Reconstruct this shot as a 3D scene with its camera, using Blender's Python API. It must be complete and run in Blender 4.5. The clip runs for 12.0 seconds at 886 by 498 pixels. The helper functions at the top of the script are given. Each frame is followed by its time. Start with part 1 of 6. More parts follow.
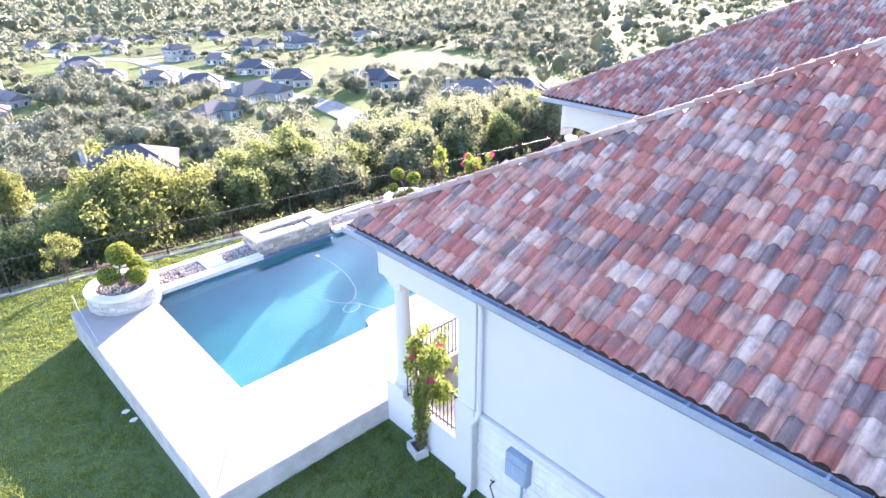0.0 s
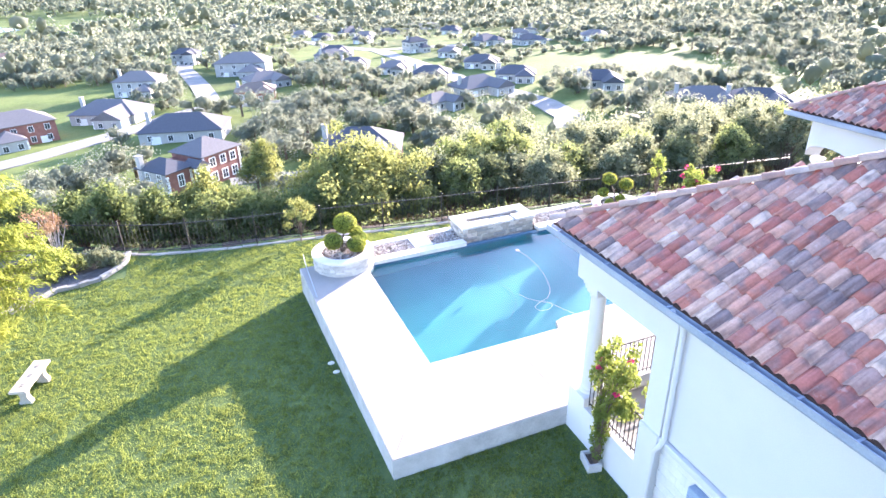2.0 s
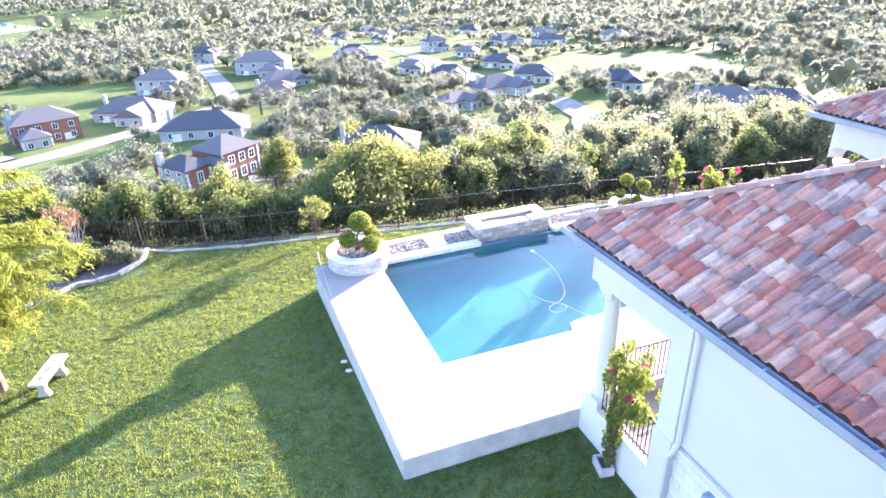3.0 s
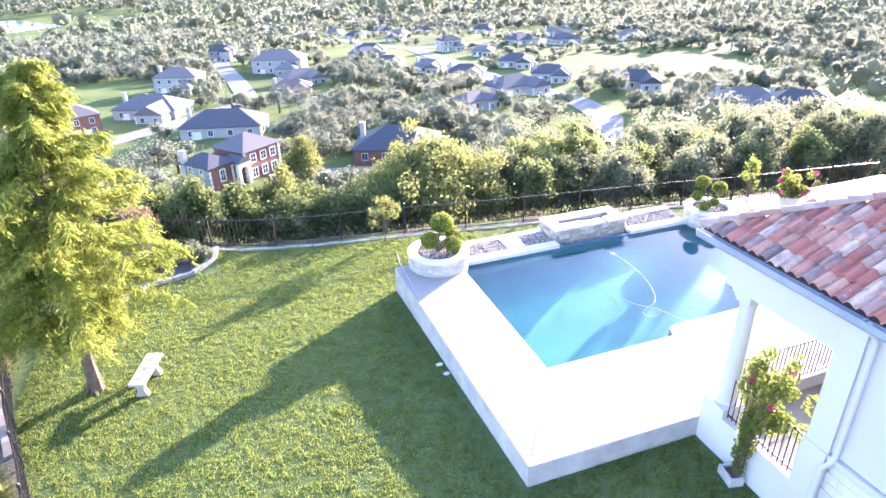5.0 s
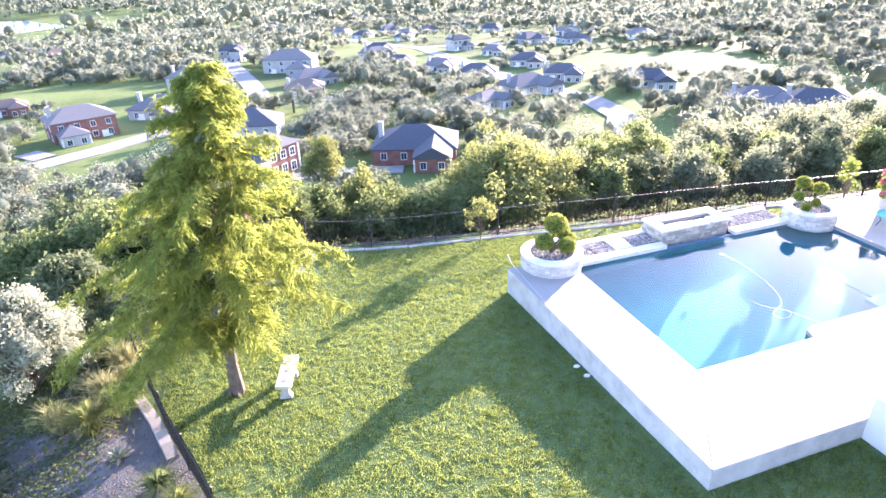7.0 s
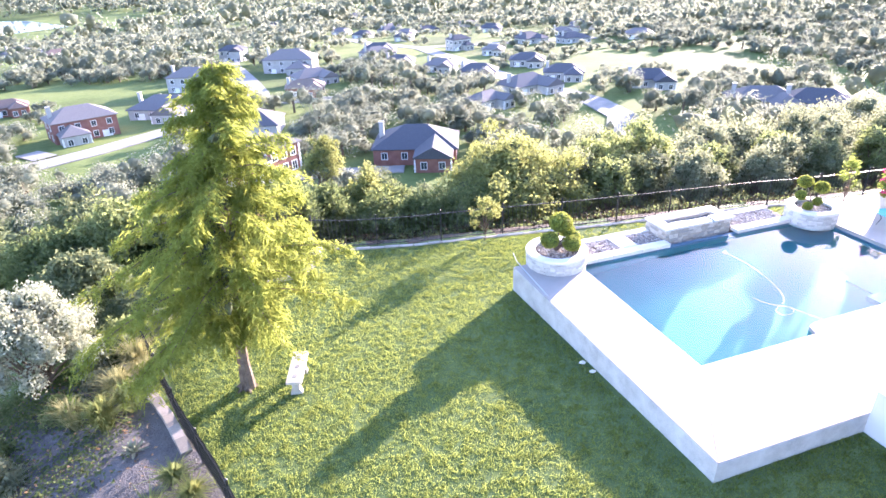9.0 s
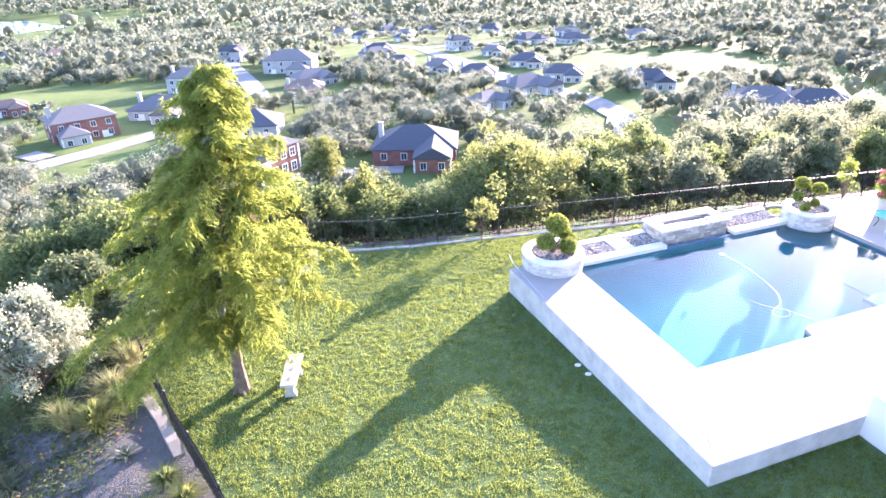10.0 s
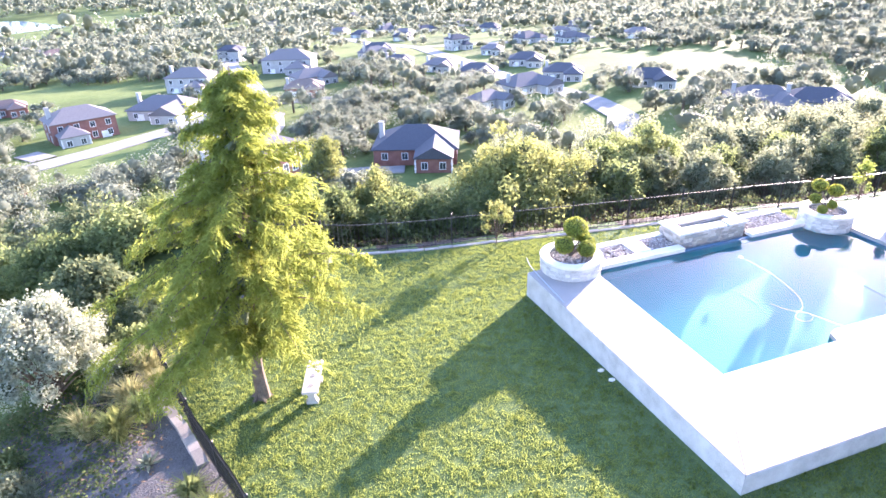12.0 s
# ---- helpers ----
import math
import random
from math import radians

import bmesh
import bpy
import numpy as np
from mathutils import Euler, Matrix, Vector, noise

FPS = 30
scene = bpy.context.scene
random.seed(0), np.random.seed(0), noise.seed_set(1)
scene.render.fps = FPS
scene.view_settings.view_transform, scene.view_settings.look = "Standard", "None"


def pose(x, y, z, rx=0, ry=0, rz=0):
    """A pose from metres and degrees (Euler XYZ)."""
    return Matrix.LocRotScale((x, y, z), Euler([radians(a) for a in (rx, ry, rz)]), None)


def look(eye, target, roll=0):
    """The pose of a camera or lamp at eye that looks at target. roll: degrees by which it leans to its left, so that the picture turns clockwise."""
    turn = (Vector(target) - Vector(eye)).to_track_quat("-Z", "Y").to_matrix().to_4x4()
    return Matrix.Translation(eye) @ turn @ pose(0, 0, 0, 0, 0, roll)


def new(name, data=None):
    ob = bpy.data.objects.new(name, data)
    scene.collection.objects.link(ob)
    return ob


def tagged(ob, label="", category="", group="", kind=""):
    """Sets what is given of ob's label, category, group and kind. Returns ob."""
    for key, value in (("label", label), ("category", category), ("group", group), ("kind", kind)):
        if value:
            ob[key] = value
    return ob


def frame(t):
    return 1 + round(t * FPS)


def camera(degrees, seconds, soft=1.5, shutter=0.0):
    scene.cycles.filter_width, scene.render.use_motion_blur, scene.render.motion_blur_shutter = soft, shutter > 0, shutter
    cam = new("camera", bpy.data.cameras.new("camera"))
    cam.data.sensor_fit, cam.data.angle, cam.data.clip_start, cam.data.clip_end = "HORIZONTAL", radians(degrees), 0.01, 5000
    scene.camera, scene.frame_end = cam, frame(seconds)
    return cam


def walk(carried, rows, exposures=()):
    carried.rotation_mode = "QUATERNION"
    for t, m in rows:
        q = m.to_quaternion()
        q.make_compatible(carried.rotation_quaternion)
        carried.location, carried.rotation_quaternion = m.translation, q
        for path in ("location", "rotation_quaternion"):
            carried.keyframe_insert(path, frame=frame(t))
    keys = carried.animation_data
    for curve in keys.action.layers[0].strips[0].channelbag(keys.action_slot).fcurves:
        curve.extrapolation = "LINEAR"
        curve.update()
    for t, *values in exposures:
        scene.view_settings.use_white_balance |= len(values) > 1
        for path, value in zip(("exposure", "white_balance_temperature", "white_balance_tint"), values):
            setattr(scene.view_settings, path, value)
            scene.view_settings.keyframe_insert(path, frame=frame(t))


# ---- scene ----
# The place: a house on a hilltop with a raised pool deck, a lawn, and a valley below.
cam = camera(72.0, 12.0, 1.5)
PATH = [
    (0, (0.077, 0.687, 9.696), (1.282, 2.007, 8.8), -0.7),
    (0.5, (0.017, 0.719, 9.677), (1.187, 2.073, 8.783), -0.7),
    (1, (-0.066, 0.728, 9.716), (0.965, 2.19, 8.822), -0.9),
    (1.5, (-0.08, 0.697, 9.73), (0.697, 2.309, 8.838), -1.4),
    (2, (-0.036, 0.713, 9.71), (0.633, 2.374, 8.82), -1.5),
    (2.5, (0.03, 0.74, 9.712), (0.669, 2.413, 8.82), -1.5),
    (3, (0.044, 0.739, 9.703), (0.663, 2.419, 8.812), -1.6),
    (5, (-2.079, 1.776, 9.714), (-1.488, 3.466, 8.822), -1.5),
    (5.5, (-2.948, 2.112, 9.749), (-2.362, 3.802, 8.856), -1.6),
    (6, (-3.86, 2.463, 9.778), (-3.277, 4.155, 8.885), -1.7),
    (6.5, (-4.691, 2.779, 9.826), (-4.11, 4.471, 8.932), -1.7),
    (7, (-5.381, 3.031, 9.843), (-4.801, 4.724, 8.949), -1.7),
    (9, (-5.664, 2.881, 9.905), (-5.083, 4.573, 9.011), -1.7),
    (9.5, (-5.556, 2.857, 9.9), (-4.974, 4.548, 9.006), -1.7),
    (10, (-5.512, 2.907, 9.918), (-4.931, 4.599, 9.025), -1.7),
    (10.5, (-5.584, 2.994, 9.953), (-5.003, 4.685, 9.058), -1.7),
    (11, (-5.637, 3.052, 9.996), (-5.054, 4.742, 9.101), -1.7),
    (11.5, (-5.78, 3.169, 10.003), (-5.195, 4.859, 9.107), -1.8),
    (12, (-6.009, 3.308, 9.998), (-5.424, 4.998, 9.102), -1.8),
]
EXPOSURE = 2.97
walk(cam, [(t, look(eye, target, roll)) for t, eye, target, roll in PATH],
     [(0.0, EXPOSURE - 0.13, 5950, 32), (0.6, EXPOSURE - 0.13, 5950, 31), (1.4, EXPOSURE - 0.05, 5850, 28), (3.0, EXPOSURE + 0.03, 5820, 31), (6.0, EXPOSURE + 0.03, 5760, 35), (12.0, EXPOSURE + 0.04, 5750, 36)])

# ---- light: a low evening sun ahead of the camera, and a clear sky ----
SUN_TO = Vector((0.836, 0.549, 0.207)).normalized()
SUN_EL = math.asin(SUN_TO.z)
world = bpy.data.worlds.new("sky")
scene.world = world
world.use_nodes = True
wn = world.node_tree
sky = wn.nodes.new("ShaderNodeTexSky")
sky.sky_type = "NISHITA"
sky.sun_disc = False
sky.sun_elevation = SUN_EL
sky.sun_rotation = math.atan2(SUN_TO.x, SUN_TO.y)
sky.air_density, sky.dust_density, sky.ozone_density = 1.0, 0.7, 1.5
wn.links.new(sky.outputs[0], wn.nodes["Background"].inputs[0])
wn.nodes["Background"].inputs[1].default_value = 0.15
sun = new("sun", bpy.data.lights.new("sun", "SUN"))
sun.data.energy, sun.data.angle, sun.data.color = 4.9, radians(0.6), (1.0, 0.86, 0.66)
sun.matrix_world = look(SUN_TO * 60, (0, 0, 0))


# ---- materials ----
def shader(name, colour=(0.5, 0.5, 0.5), rough=0.6, metal=0.0, spec=0.5):
    m = bpy.data.materials.new(name)
    m.use_nodes = True
    b = m.node_tree.nodes["Principled BSDF"]
    b.inputs["Base Color"].default_value = (*colour, 1)
    b.inputs["Roughness"].default_value = rough
    b.inputs["Metallic"].default_value = metal
    b.inputs["Specular IOR Level"].default_value = spec
    return m, m.node_tree, b


def node(t, kind, **values):
    n = t.nodes.new(kind)
    for k, v in values.items():
        n.inputs[k].default_value = v
    return n


def noise_out(t, scale, detail=4.0, rough=0.55, space="Object"):
    n = node(t, "ShaderNodeTexNoise", Scale=scale, Detail=detail, Roughness=rough)
    if space == "World":
        t.links.new(t.nodes.new("ShaderNodeNewGeometry").outputs["Position"], n.inputs["Vector"])
    else:
        t.links.new(t.nodes.new("ShaderNodeTexCoord").outputs[space], n.inputs["Vector"])
    return n.outputs["Fac"]


def ramp(t, fac, stops):
    r = t.nodes.new("ShaderNodeValToRGB")
    r.color_ramp.elements[0].position, r.color_ramp.elements[0].color = stops[0][0], (*stops[0][1], 1)
    r.color_ramp.elements[1].position, r.color_ramp.elements[1].color = stops[-1][0], (*stops[-1][1], 1)
    for p, c in stops[1:-1]:
        r.color_ramp.elements.new(p).color = (*c, 1)
    t.links.new(fac, r.inputs[0])
    return r.outputs[0]


def mixed(t, fac, a, b, mode="MIX"):
    m = t.nodes.new("ShaderNodeMix")
    m.data_type, m.blend_type = "RGBA", mode
    for sock, v in ((m.inputs[0], fac), (m.inputs[6], a), (m.inputs[7], b)):
        if isinstance(v, (int, float)):
            sock.default_value = v
        elif isinstance(v, tuple):
            sock.default_value = (*v, 1)
        else:
            t.links.new(v, sock)
    return m.outputs[2]


def bump(t, b, height, strength=0.3, distance=0.02):
    n = node(t, "ShaderNodeBump", Strength=strength, Distance=distance)
    t.links.new(height, n.inputs["Height"])
    t.links.new(n.outputs[0], b.inputs["Normal"])


def mottled(name, dark, light, scale=2.0, fine=40.0, rough=0.7, relief=0.2, metal=0.0, spec=0.4, distance=0.01):
    """A surface with large stains and fine grain."""
    m, t, b = shader(name, light, rough, metal, spec)
    big = noise_out(t, scale, 5.0)
    small = noise_out(t, fine, 3.0)
    both = mixed(t, 0.35, big, small)
    col = ramp(t, both, [(0.32, dark), (0.62, light)])
    t.links.new(col, b.inputs["Base Color"])
    bump(t, b, small, relief, distance)
    return m


def varied(name, colours, rough=0.75, grain=30.0, island=False, relief=0.2, spec=0.3, stain=(0.1, 0.09, 0.1), stained=0.35, streak=None):
    """Pieces that differ one from another, each with stains of its own."""
    m, t, b = shader(name, colours[0], rough, 0.0, spec)
    if island:
        rnd = t.nodes.new("ShaderNodeNewGeometry").outputs["Random Per Island"]
    else:
        rnd = t.nodes.new("ShaderNodeObjectInfo").outputs["Random"]
    step = 1.0 / len(colours)
    r = t.nodes.new("ShaderNodeValToRGB")
    r.color_ramp.interpolation = "CONSTANT"
    r.color_ramp.elements[0].color = (*colours[0], 1)
    r.color_ramp.elements[1].position, r.color_ramp.elements[1].color = step, (*colours[1], 1)
    for i, c in enumerate(colours[2:], 2):
        r.color_ramp.elements.new(i * step).color = (*c, 1)
    t.links.new(rnd, r.inputs[0])
    big = noise_out(t, 4.6, 1.5, 0.5, "World")
    fac = ramp(t, big, [(0.50, (0, 0, 0)), (0.74, (stained, stained, stained))])
    col = mixed(t, fac, r.outputs[0], stain)
    pale = noise_out(t, 7.5, 2.5, 0.6, "World")
    col = mixed(t, ramp(t, pale, [(0.62, (0, 0, 0)), (0.76, (stained * .4, stained * .4, stained * .4))]), col, (0.62, 0.56, 0.53))
    if streak:
        # weathering runs down the slope
        g = t.nodes.new("ShaderNodeNewGeometry")
        mp = node(t, "ShaderNodeMapping", Scale=streak)
        t.links.new(g.outputs["Position"], mp.inputs["Vector"])
        n = node(t, "ShaderNodeTexNoise", Scale=1.0, Detail=2.0, Roughness=0.6)
        t.links.new(mp.outputs[0], n.inputs["Vector"])
        col = mixed(t, 0.8, col, ramp(t, n.outputs["Fac"], [(0.3, (0.52, 0.46, 0.48)), (0.5, (0.98, 0.96, 0.96)), (0.72, (1.25, 1.25, 1.25))]), "MULTIPLY")
    small = noise_out(t, grain, 3.0, 0.55, "World")
    col = mixed(t, 0.22, col, ramp(t, small, [(0.3, (0.25, 0.25, 0.25)), (0.7, (0.75, 0.75, 0.75))]), "OVERLAY")
    t.links.new(col, b.inputs["Base Color"])
    bump(t, b, small, relief, 0.006)
    return m


def foliage(name, dark, light, through_colour, amount=0.4, scale=0.6, rough=0.75):
    """Leaves: a glossy skin that also lets light through."""
    m, t, b = shader(name, light, rough, 0.0, 0.06)
    rnd = t.nodes.new("ShaderNodeNewGeometry").outputs["Random Per Island"]
    big = noise_out(t, scale, 3.0)
    both = mixed(t, 0.55, big, rnd)
    col = ramp(t, both, [(0.3, dark), (0.7, light)])
    t.links.new(col, b.inputs["Base Color"])
    tr = t.nodes.new("ShaderNodeBsdfTranslucent")
    tr.inputs[0].default_value = (*through_colour, 1)
    mx = node(t, "ShaderNodeMixShader", Fac=amount)
    t.links.new(b.outputs[0], mx.inputs[1])
    t.links.new(tr.outputs[0], mx.inputs[2])
    t.links.new(mx.outputs[0], t.nodes["Material Output"].inputs[0])
    return m


M = {}
M["stucco"] = mottled("white_stucco", (0.56, 0.555, 0.545), (0.62, 0.615, 0.605), 0.5, 60.0, 0.85, 0.35, spec=0.2)
M["stone_white"] = mottled("painted_stone", (0.60, 0.59, 0.56), (0.76, 0.75, 0.71), 2.5, 45.0, 0.85, 0.5, spec=0.2)
M["concrete"] = mottled("deck_concrete", (0.29, 0.272, 0.25), (0.37, 0.35, 0.32), 0.6, 50.0, 0.8, 0.25, spec=0.25)
M["deck_side"] = mottled("deck_side_concrete", (0.35, 0.34, 0.325), (0.56, 0.55, 0.53), 2.2, 40.0, 0.85, 0.4)
# darkened to blue-grey for the shadow line along the gutter
M["gutter"] = mottled("shaded_gutter", (0.24, 0.28, 0.34), (0.34, 0.38, 0.44), 1.5, 30.0, 0.45, 0.05)
M["iron"] = mottled("black_iron", (0.012, 0.012, 0.013), (0.03, 0.03, 0.03), 4.0, 60.0, 0.5, 0.1)
M["plaster"] = mottled("pool_plaster", (0.018, 0.15, 0.185), (0.028, 0.19, 0.22), 0.8, 30.0, 0.6, 0.1)
M["pool_tile"] = mottled("waterline_tile", (0.04, 0.10, 0.16), (0.10, 0.20, 0.28), 8.0, 40.0, 0.3, 0.2)
M["stack_stone"] = varied("spa_stone", [(0.36, 0.33, 0.28), (0.46, 0.42, 0.36), (0.30, 0.29, 0.27), (0.52, 0.48, 0.42)], 0.85, 35.0)
M["coping"] = mottled("limestone_coping", (0.60, 0.56, 0.49), (0.74, 0.70, 0.63), 2.0, 45.0, 0.75, 0.3)
M["soil"] = mottled("garden_soil", (0.05, 0.04, 0.035), (0.16, 0.12, 0.09), 3.0, 25.0, 0.95, 0.8, distance=0.03)
M["bark"] = mottled("bark", (0.07, 0.05, 0.035), (0.20, 0.15, 0.11), 5.0, 40.0, 0.9, 0.9, distance=0.03)
M["road"] = mottled("pale_road", (0.19, 0.185, 0.175), (0.27, 0.265, 0.25), 0.25, 4.0, 0.9, 0.1)
TILE_COLOURS = [(0.42, 0.165, 0.125), (0.50, 0.27, 0.21), (0.34, 0.125, 0.10), (0.52, 0.33, 0.26), (0.47, 0.33, 0.28), (0.44, 0.18, 0.14), (0.37, 0.16, 0.135),
                (0.22, 0.155, 0.15), (0.49, 0.27, 0.21), (0.56, 0.42, 0.35), (0.45, 0.22, 0.17), (0.40, 0.145, 0.12), (0.38, 0.25, 0.22), (0.28, 0.20, 0.19)]
M["tile"] = varied("clay_tile", TILE_COLOURS, 0.72, 26.0, stained=0.7, streak=(1.6, 15.0, 1.6), stain=(0.17, 0.14, 0.145))
M["tile_rest"] = varied("clay_tile_joined", TILE_COLOURS, 0.72, 26.0, island=True, stained=0.7, streak=(1.6, 15.0, 1.6), stain=(0.17, 0.14, 0.145))
M["leaf_cypress"] = foliage("cypress_leaf", (0.08, 0.12, 0.03), (0.17, 0.21, 0.055), (0.36, 0.40, 0.08), 0.54, 0.5)
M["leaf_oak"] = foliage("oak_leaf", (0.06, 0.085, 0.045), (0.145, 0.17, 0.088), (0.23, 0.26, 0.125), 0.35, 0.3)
# leaf colour raised and greyed to imitate haze over the valley
M["leaf_hazed"] = foliage("hazed_leaf", (0.095, 0.115, 0.09), (0.185, 0.208, 0.155), (0.30, 0.325, 0.235), 0.5, 0.06)
M["leaf_olive"] = foliage("grey_leaf", (0.12, 0.135, 0.08), (0.215, 0.235, 0.15), (0.32, 0.345, 0.205), 0.45, 0.4)
M["leaf_yellow"] = foliage("yellow_leaf", (0.085, 0.115, 0.045), (0.215, 0.235, 0.09), (0.35, 0.37, 0.12), 0.45, 0.5)
M["leaf_green"] = foliage("green_leaf", (0.07, 0.10, 0.045), (0.19, 0.22, 0.095), (0.33, 0.38, 0.14), 0.45, 0.5)
M["leaf_silver"] = foliage("silver_leaf", (0.23, 0.255, 0.19), (0.41, 0.43, 0.33), (0.42, 0.44, 0.30), 0.4, 0.9)
M["topiary"] = foliage("topiary_leaf", (0.10, 0.14, 0.03), (0.25, 0.29, 0.06), (0.42, 0.46, 0.09), 0.4, 3.0)
M["leaf_juniper"] = foliage("juniper_leaf", (0.045, 0.07, 0.03), (0.125, 0.155, 0.065), (0.23, 0.28, 0.10), 0.4, 0.5)
M["grass"] = foliage("grass_blade", (0.07, 0.115, 0.035), (0.16, 0.215, 0.06), (0.37, 0.425, 0.10), 0.5, 0.9)
M["petal"] = foliage("pink_petal", (0.45, 0.03, 0.12), (0.65, 0.06, 0.20), (0.7, 0.1, 0.25), 0.4, 3.0)


# ---- building helpers ----
FENCE = [(-12.0, 28.4), (-8.0, 26.75), (-5.0, 25.4), (-2.3, 24.1), (0.2, 23.45), (3.5, 22.95), (7.7, 22.5), (11.0, 22.25), (15.3, 21.95), (21.7, 21.05), (26.0, 20.4)]


def fence_y(x):
    """The line of the iron fence along the hilltop's edge."""
    x = min(max(x, FENCE[0][0]), FENCE[-1][0])
    for (x0, y0), (x1, y1) in zip(FENCE, FENCE[1:]):
        if x <= x1:
            return y0 + (y1 - y0) * (x - x0) / (x1 - x0)


def ground_z(x, y):
    """Height of the land: a hilltop that tilts gently, then falls to a valley beyond the fence."""
    z = -0.08 - 0.036 * max(0.0, min(y, 18.8) - 9.6) - 0.02 * max(0.0, min(y, 24.0) - 18.8)
    z -= 0.032 * max(0.0, min(x, 18.0) - 3.0) * min(1.0, max(0.0, y - 18.8))
    if x < -7.5:
        z -= 0.10 * min(-7.5 - x, 4.0)
    d = max(y - fence_y(max(x, -12.0)) - 0.6, (-11.5 - x) * 0.5, 0.0)
    for a, b, drop in ((0, 6, 0.55), (6, 40, 0.62), (40, 95, 0.18), (95, 330, 0.035), (330, 700, 0.08), (700, 1100, 0.085)):
        z -= min(max(d - a, 0.0), b - a) * drop
    if d > 8:
        z += 1.6 * min(1.0, (d - 8) / 60) * noise.noise(Vector((x * 0.012, y * 0.012, 0.3)))
    return z


def mesh_of(name, verts, faces, mats=(), smooth=False):
    me = bpy.data.meshes.new(name)
    me.from_pydata(verts, [], faces)
    for m in mats:
        me.materials.append(m)
    if smooth:
        me.polygons.foreach_set("use_smooth", [True] * len(me.polygons))
    me.update()
    return me


def part(name, bm, material, parent=None, label="", smooth=False):
    """Links a bmesh as one mesh object, under a thing or part where one is given."""
    me = bpy.data.meshes.new(name)
    bm.to_mesh(me)
    bm.free()
    me.materials.append(material)
    if smooth:
        me.polygons.foreach_set("use_smooth", [True] * len(me.polygons))
    ob = new(name, me)
    if parent:
        ob.parent = parent
        ob.matrix_parent_inverse = Matrix.Identity(4)
    if label:
        tagged(ob, label)
    return ob


def put(name, me, parent=None, m=None):
    ob = new(name, me)
    if parent:
        ob.parent = parent
    if m is not None:
        ob.matrix_basis = m
    return ob


def empty(name, label, category, m=None, group="", kind=""):
    ob = new(name)
    ob.empty_display_size = 0.1
    if m is not None:
        ob.matrix_basis = m
    return tagged(ob, label, category, group, kind)


def box(x0, x1, y0, y1, z0, z1, bevel=0.0, bm=None):
    bm = bm or bmesh.new()
    made = bmesh.ops.create_cube(bm, size=1.0, matrix=Matrix.Translation(((x0 + x1) / 2, (y0 + y1) / 2, (z0 + z1) / 2)) @ Matrix.Diagonal((x1 - x0, y1 - y0, z1 - z0, 1)))
    if bevel:
        edges = list({e for v in made["verts"] for e in v.link_edges})
        bmesh.ops.bevel(bm, geom=edges, offset=bevel, segments=2, affect="EDGES", profile=0.6)
    return bm


def prism(points, z0, z1, bm=None, bevel=0.0):
    """A solid over an outline in plan."""
    bm = bm or bmesh.new()
    low = [bm.verts.new((x, y, z0)) for x, y in points]
    top = [bm.verts.new((x, y, z1)) for x, y in points]
    n = len(points)
    bm.faces.new(low[::-1])
    cap = bm.faces.new(top)
    for i in range(n):
        bm.faces.new((low[i], low[(i + 1) % n], top[(i + 1) % n], top[i]))
    if bevel:
        bmesh.ops.bevel(bm, geom=list(cap.edges), offset=bevel, segments=2, affect="EDGES", profile=0.6)
    return bm


def tube(points, radii, sides=8, bm=None, caps=True):
    """A round limb along points; radii a number or one for each point."""
    bm = bm or bmesh.new()
    pts = [Vector(p) for p in points]
    if not isinstance(radii, (list, tuple)):
        radii = [radii] * len(pts)
    rings = []
    side = None
    for i, p in enumerate(pts):
        ahead = (pts[min(i + 1, len(pts) - 1)] - pts[max(i - 1, 0)]).normalized()
        if side is None:
            side = ahead.orthogonal().normalized()
        side = (side - ahead * side.dot(ahead)).normalized()
        up = ahead.cross(side)
        rings.append([bm.verts.new(p + (side * math.cos(a) + up * math.sin(a)) * radii[i]) for a in (2 * math.pi * k / sides for k in range(sides))])
    for a, b in zip(rings, rings[1:]):
        for k in range(sides):
            bm.faces.new((a[k], a[(k + 1) % sides], b[(k + 1) % sides], b[k]))
    if caps:
        bm.faces.new(rings[0][::-1])
        bm.faces.new(rings[-1])
    return bm


def lathe(profile, sides=24, bm=None, centre=(0, 0)):
    """A turned solid from (radius, height) pairs."""
    bm = bm or bmesh.new()
    rings = []
    for r, z in profile:
        if r <= 1e-6:
            rings.append([bm.verts.new((centre[0], centre[1], z))])
        else:
            rings.append([bm.verts.new((centre[0] + r * math.cos(2 * math.pi * k / sides), centre[1] + r * math.sin(2 * math.pi * k / sides), z)) for k in range(sides)])
    for a, b in zip(rings, rings[1:]):
        for k in range(sides):
            j = (k + 1) % sides
            if len(a) == 1 and len(b) == 1:
                continue
            if len(a) == 1:
                bm.faces.new((a[0], b[j], b[k]))
            elif len(b) == 1:
                bm.faces.new((a[k], a[j], b[0]))
            else:
                bm.faces.new((a[k], a[j], b[j], b[k]))
    return bm


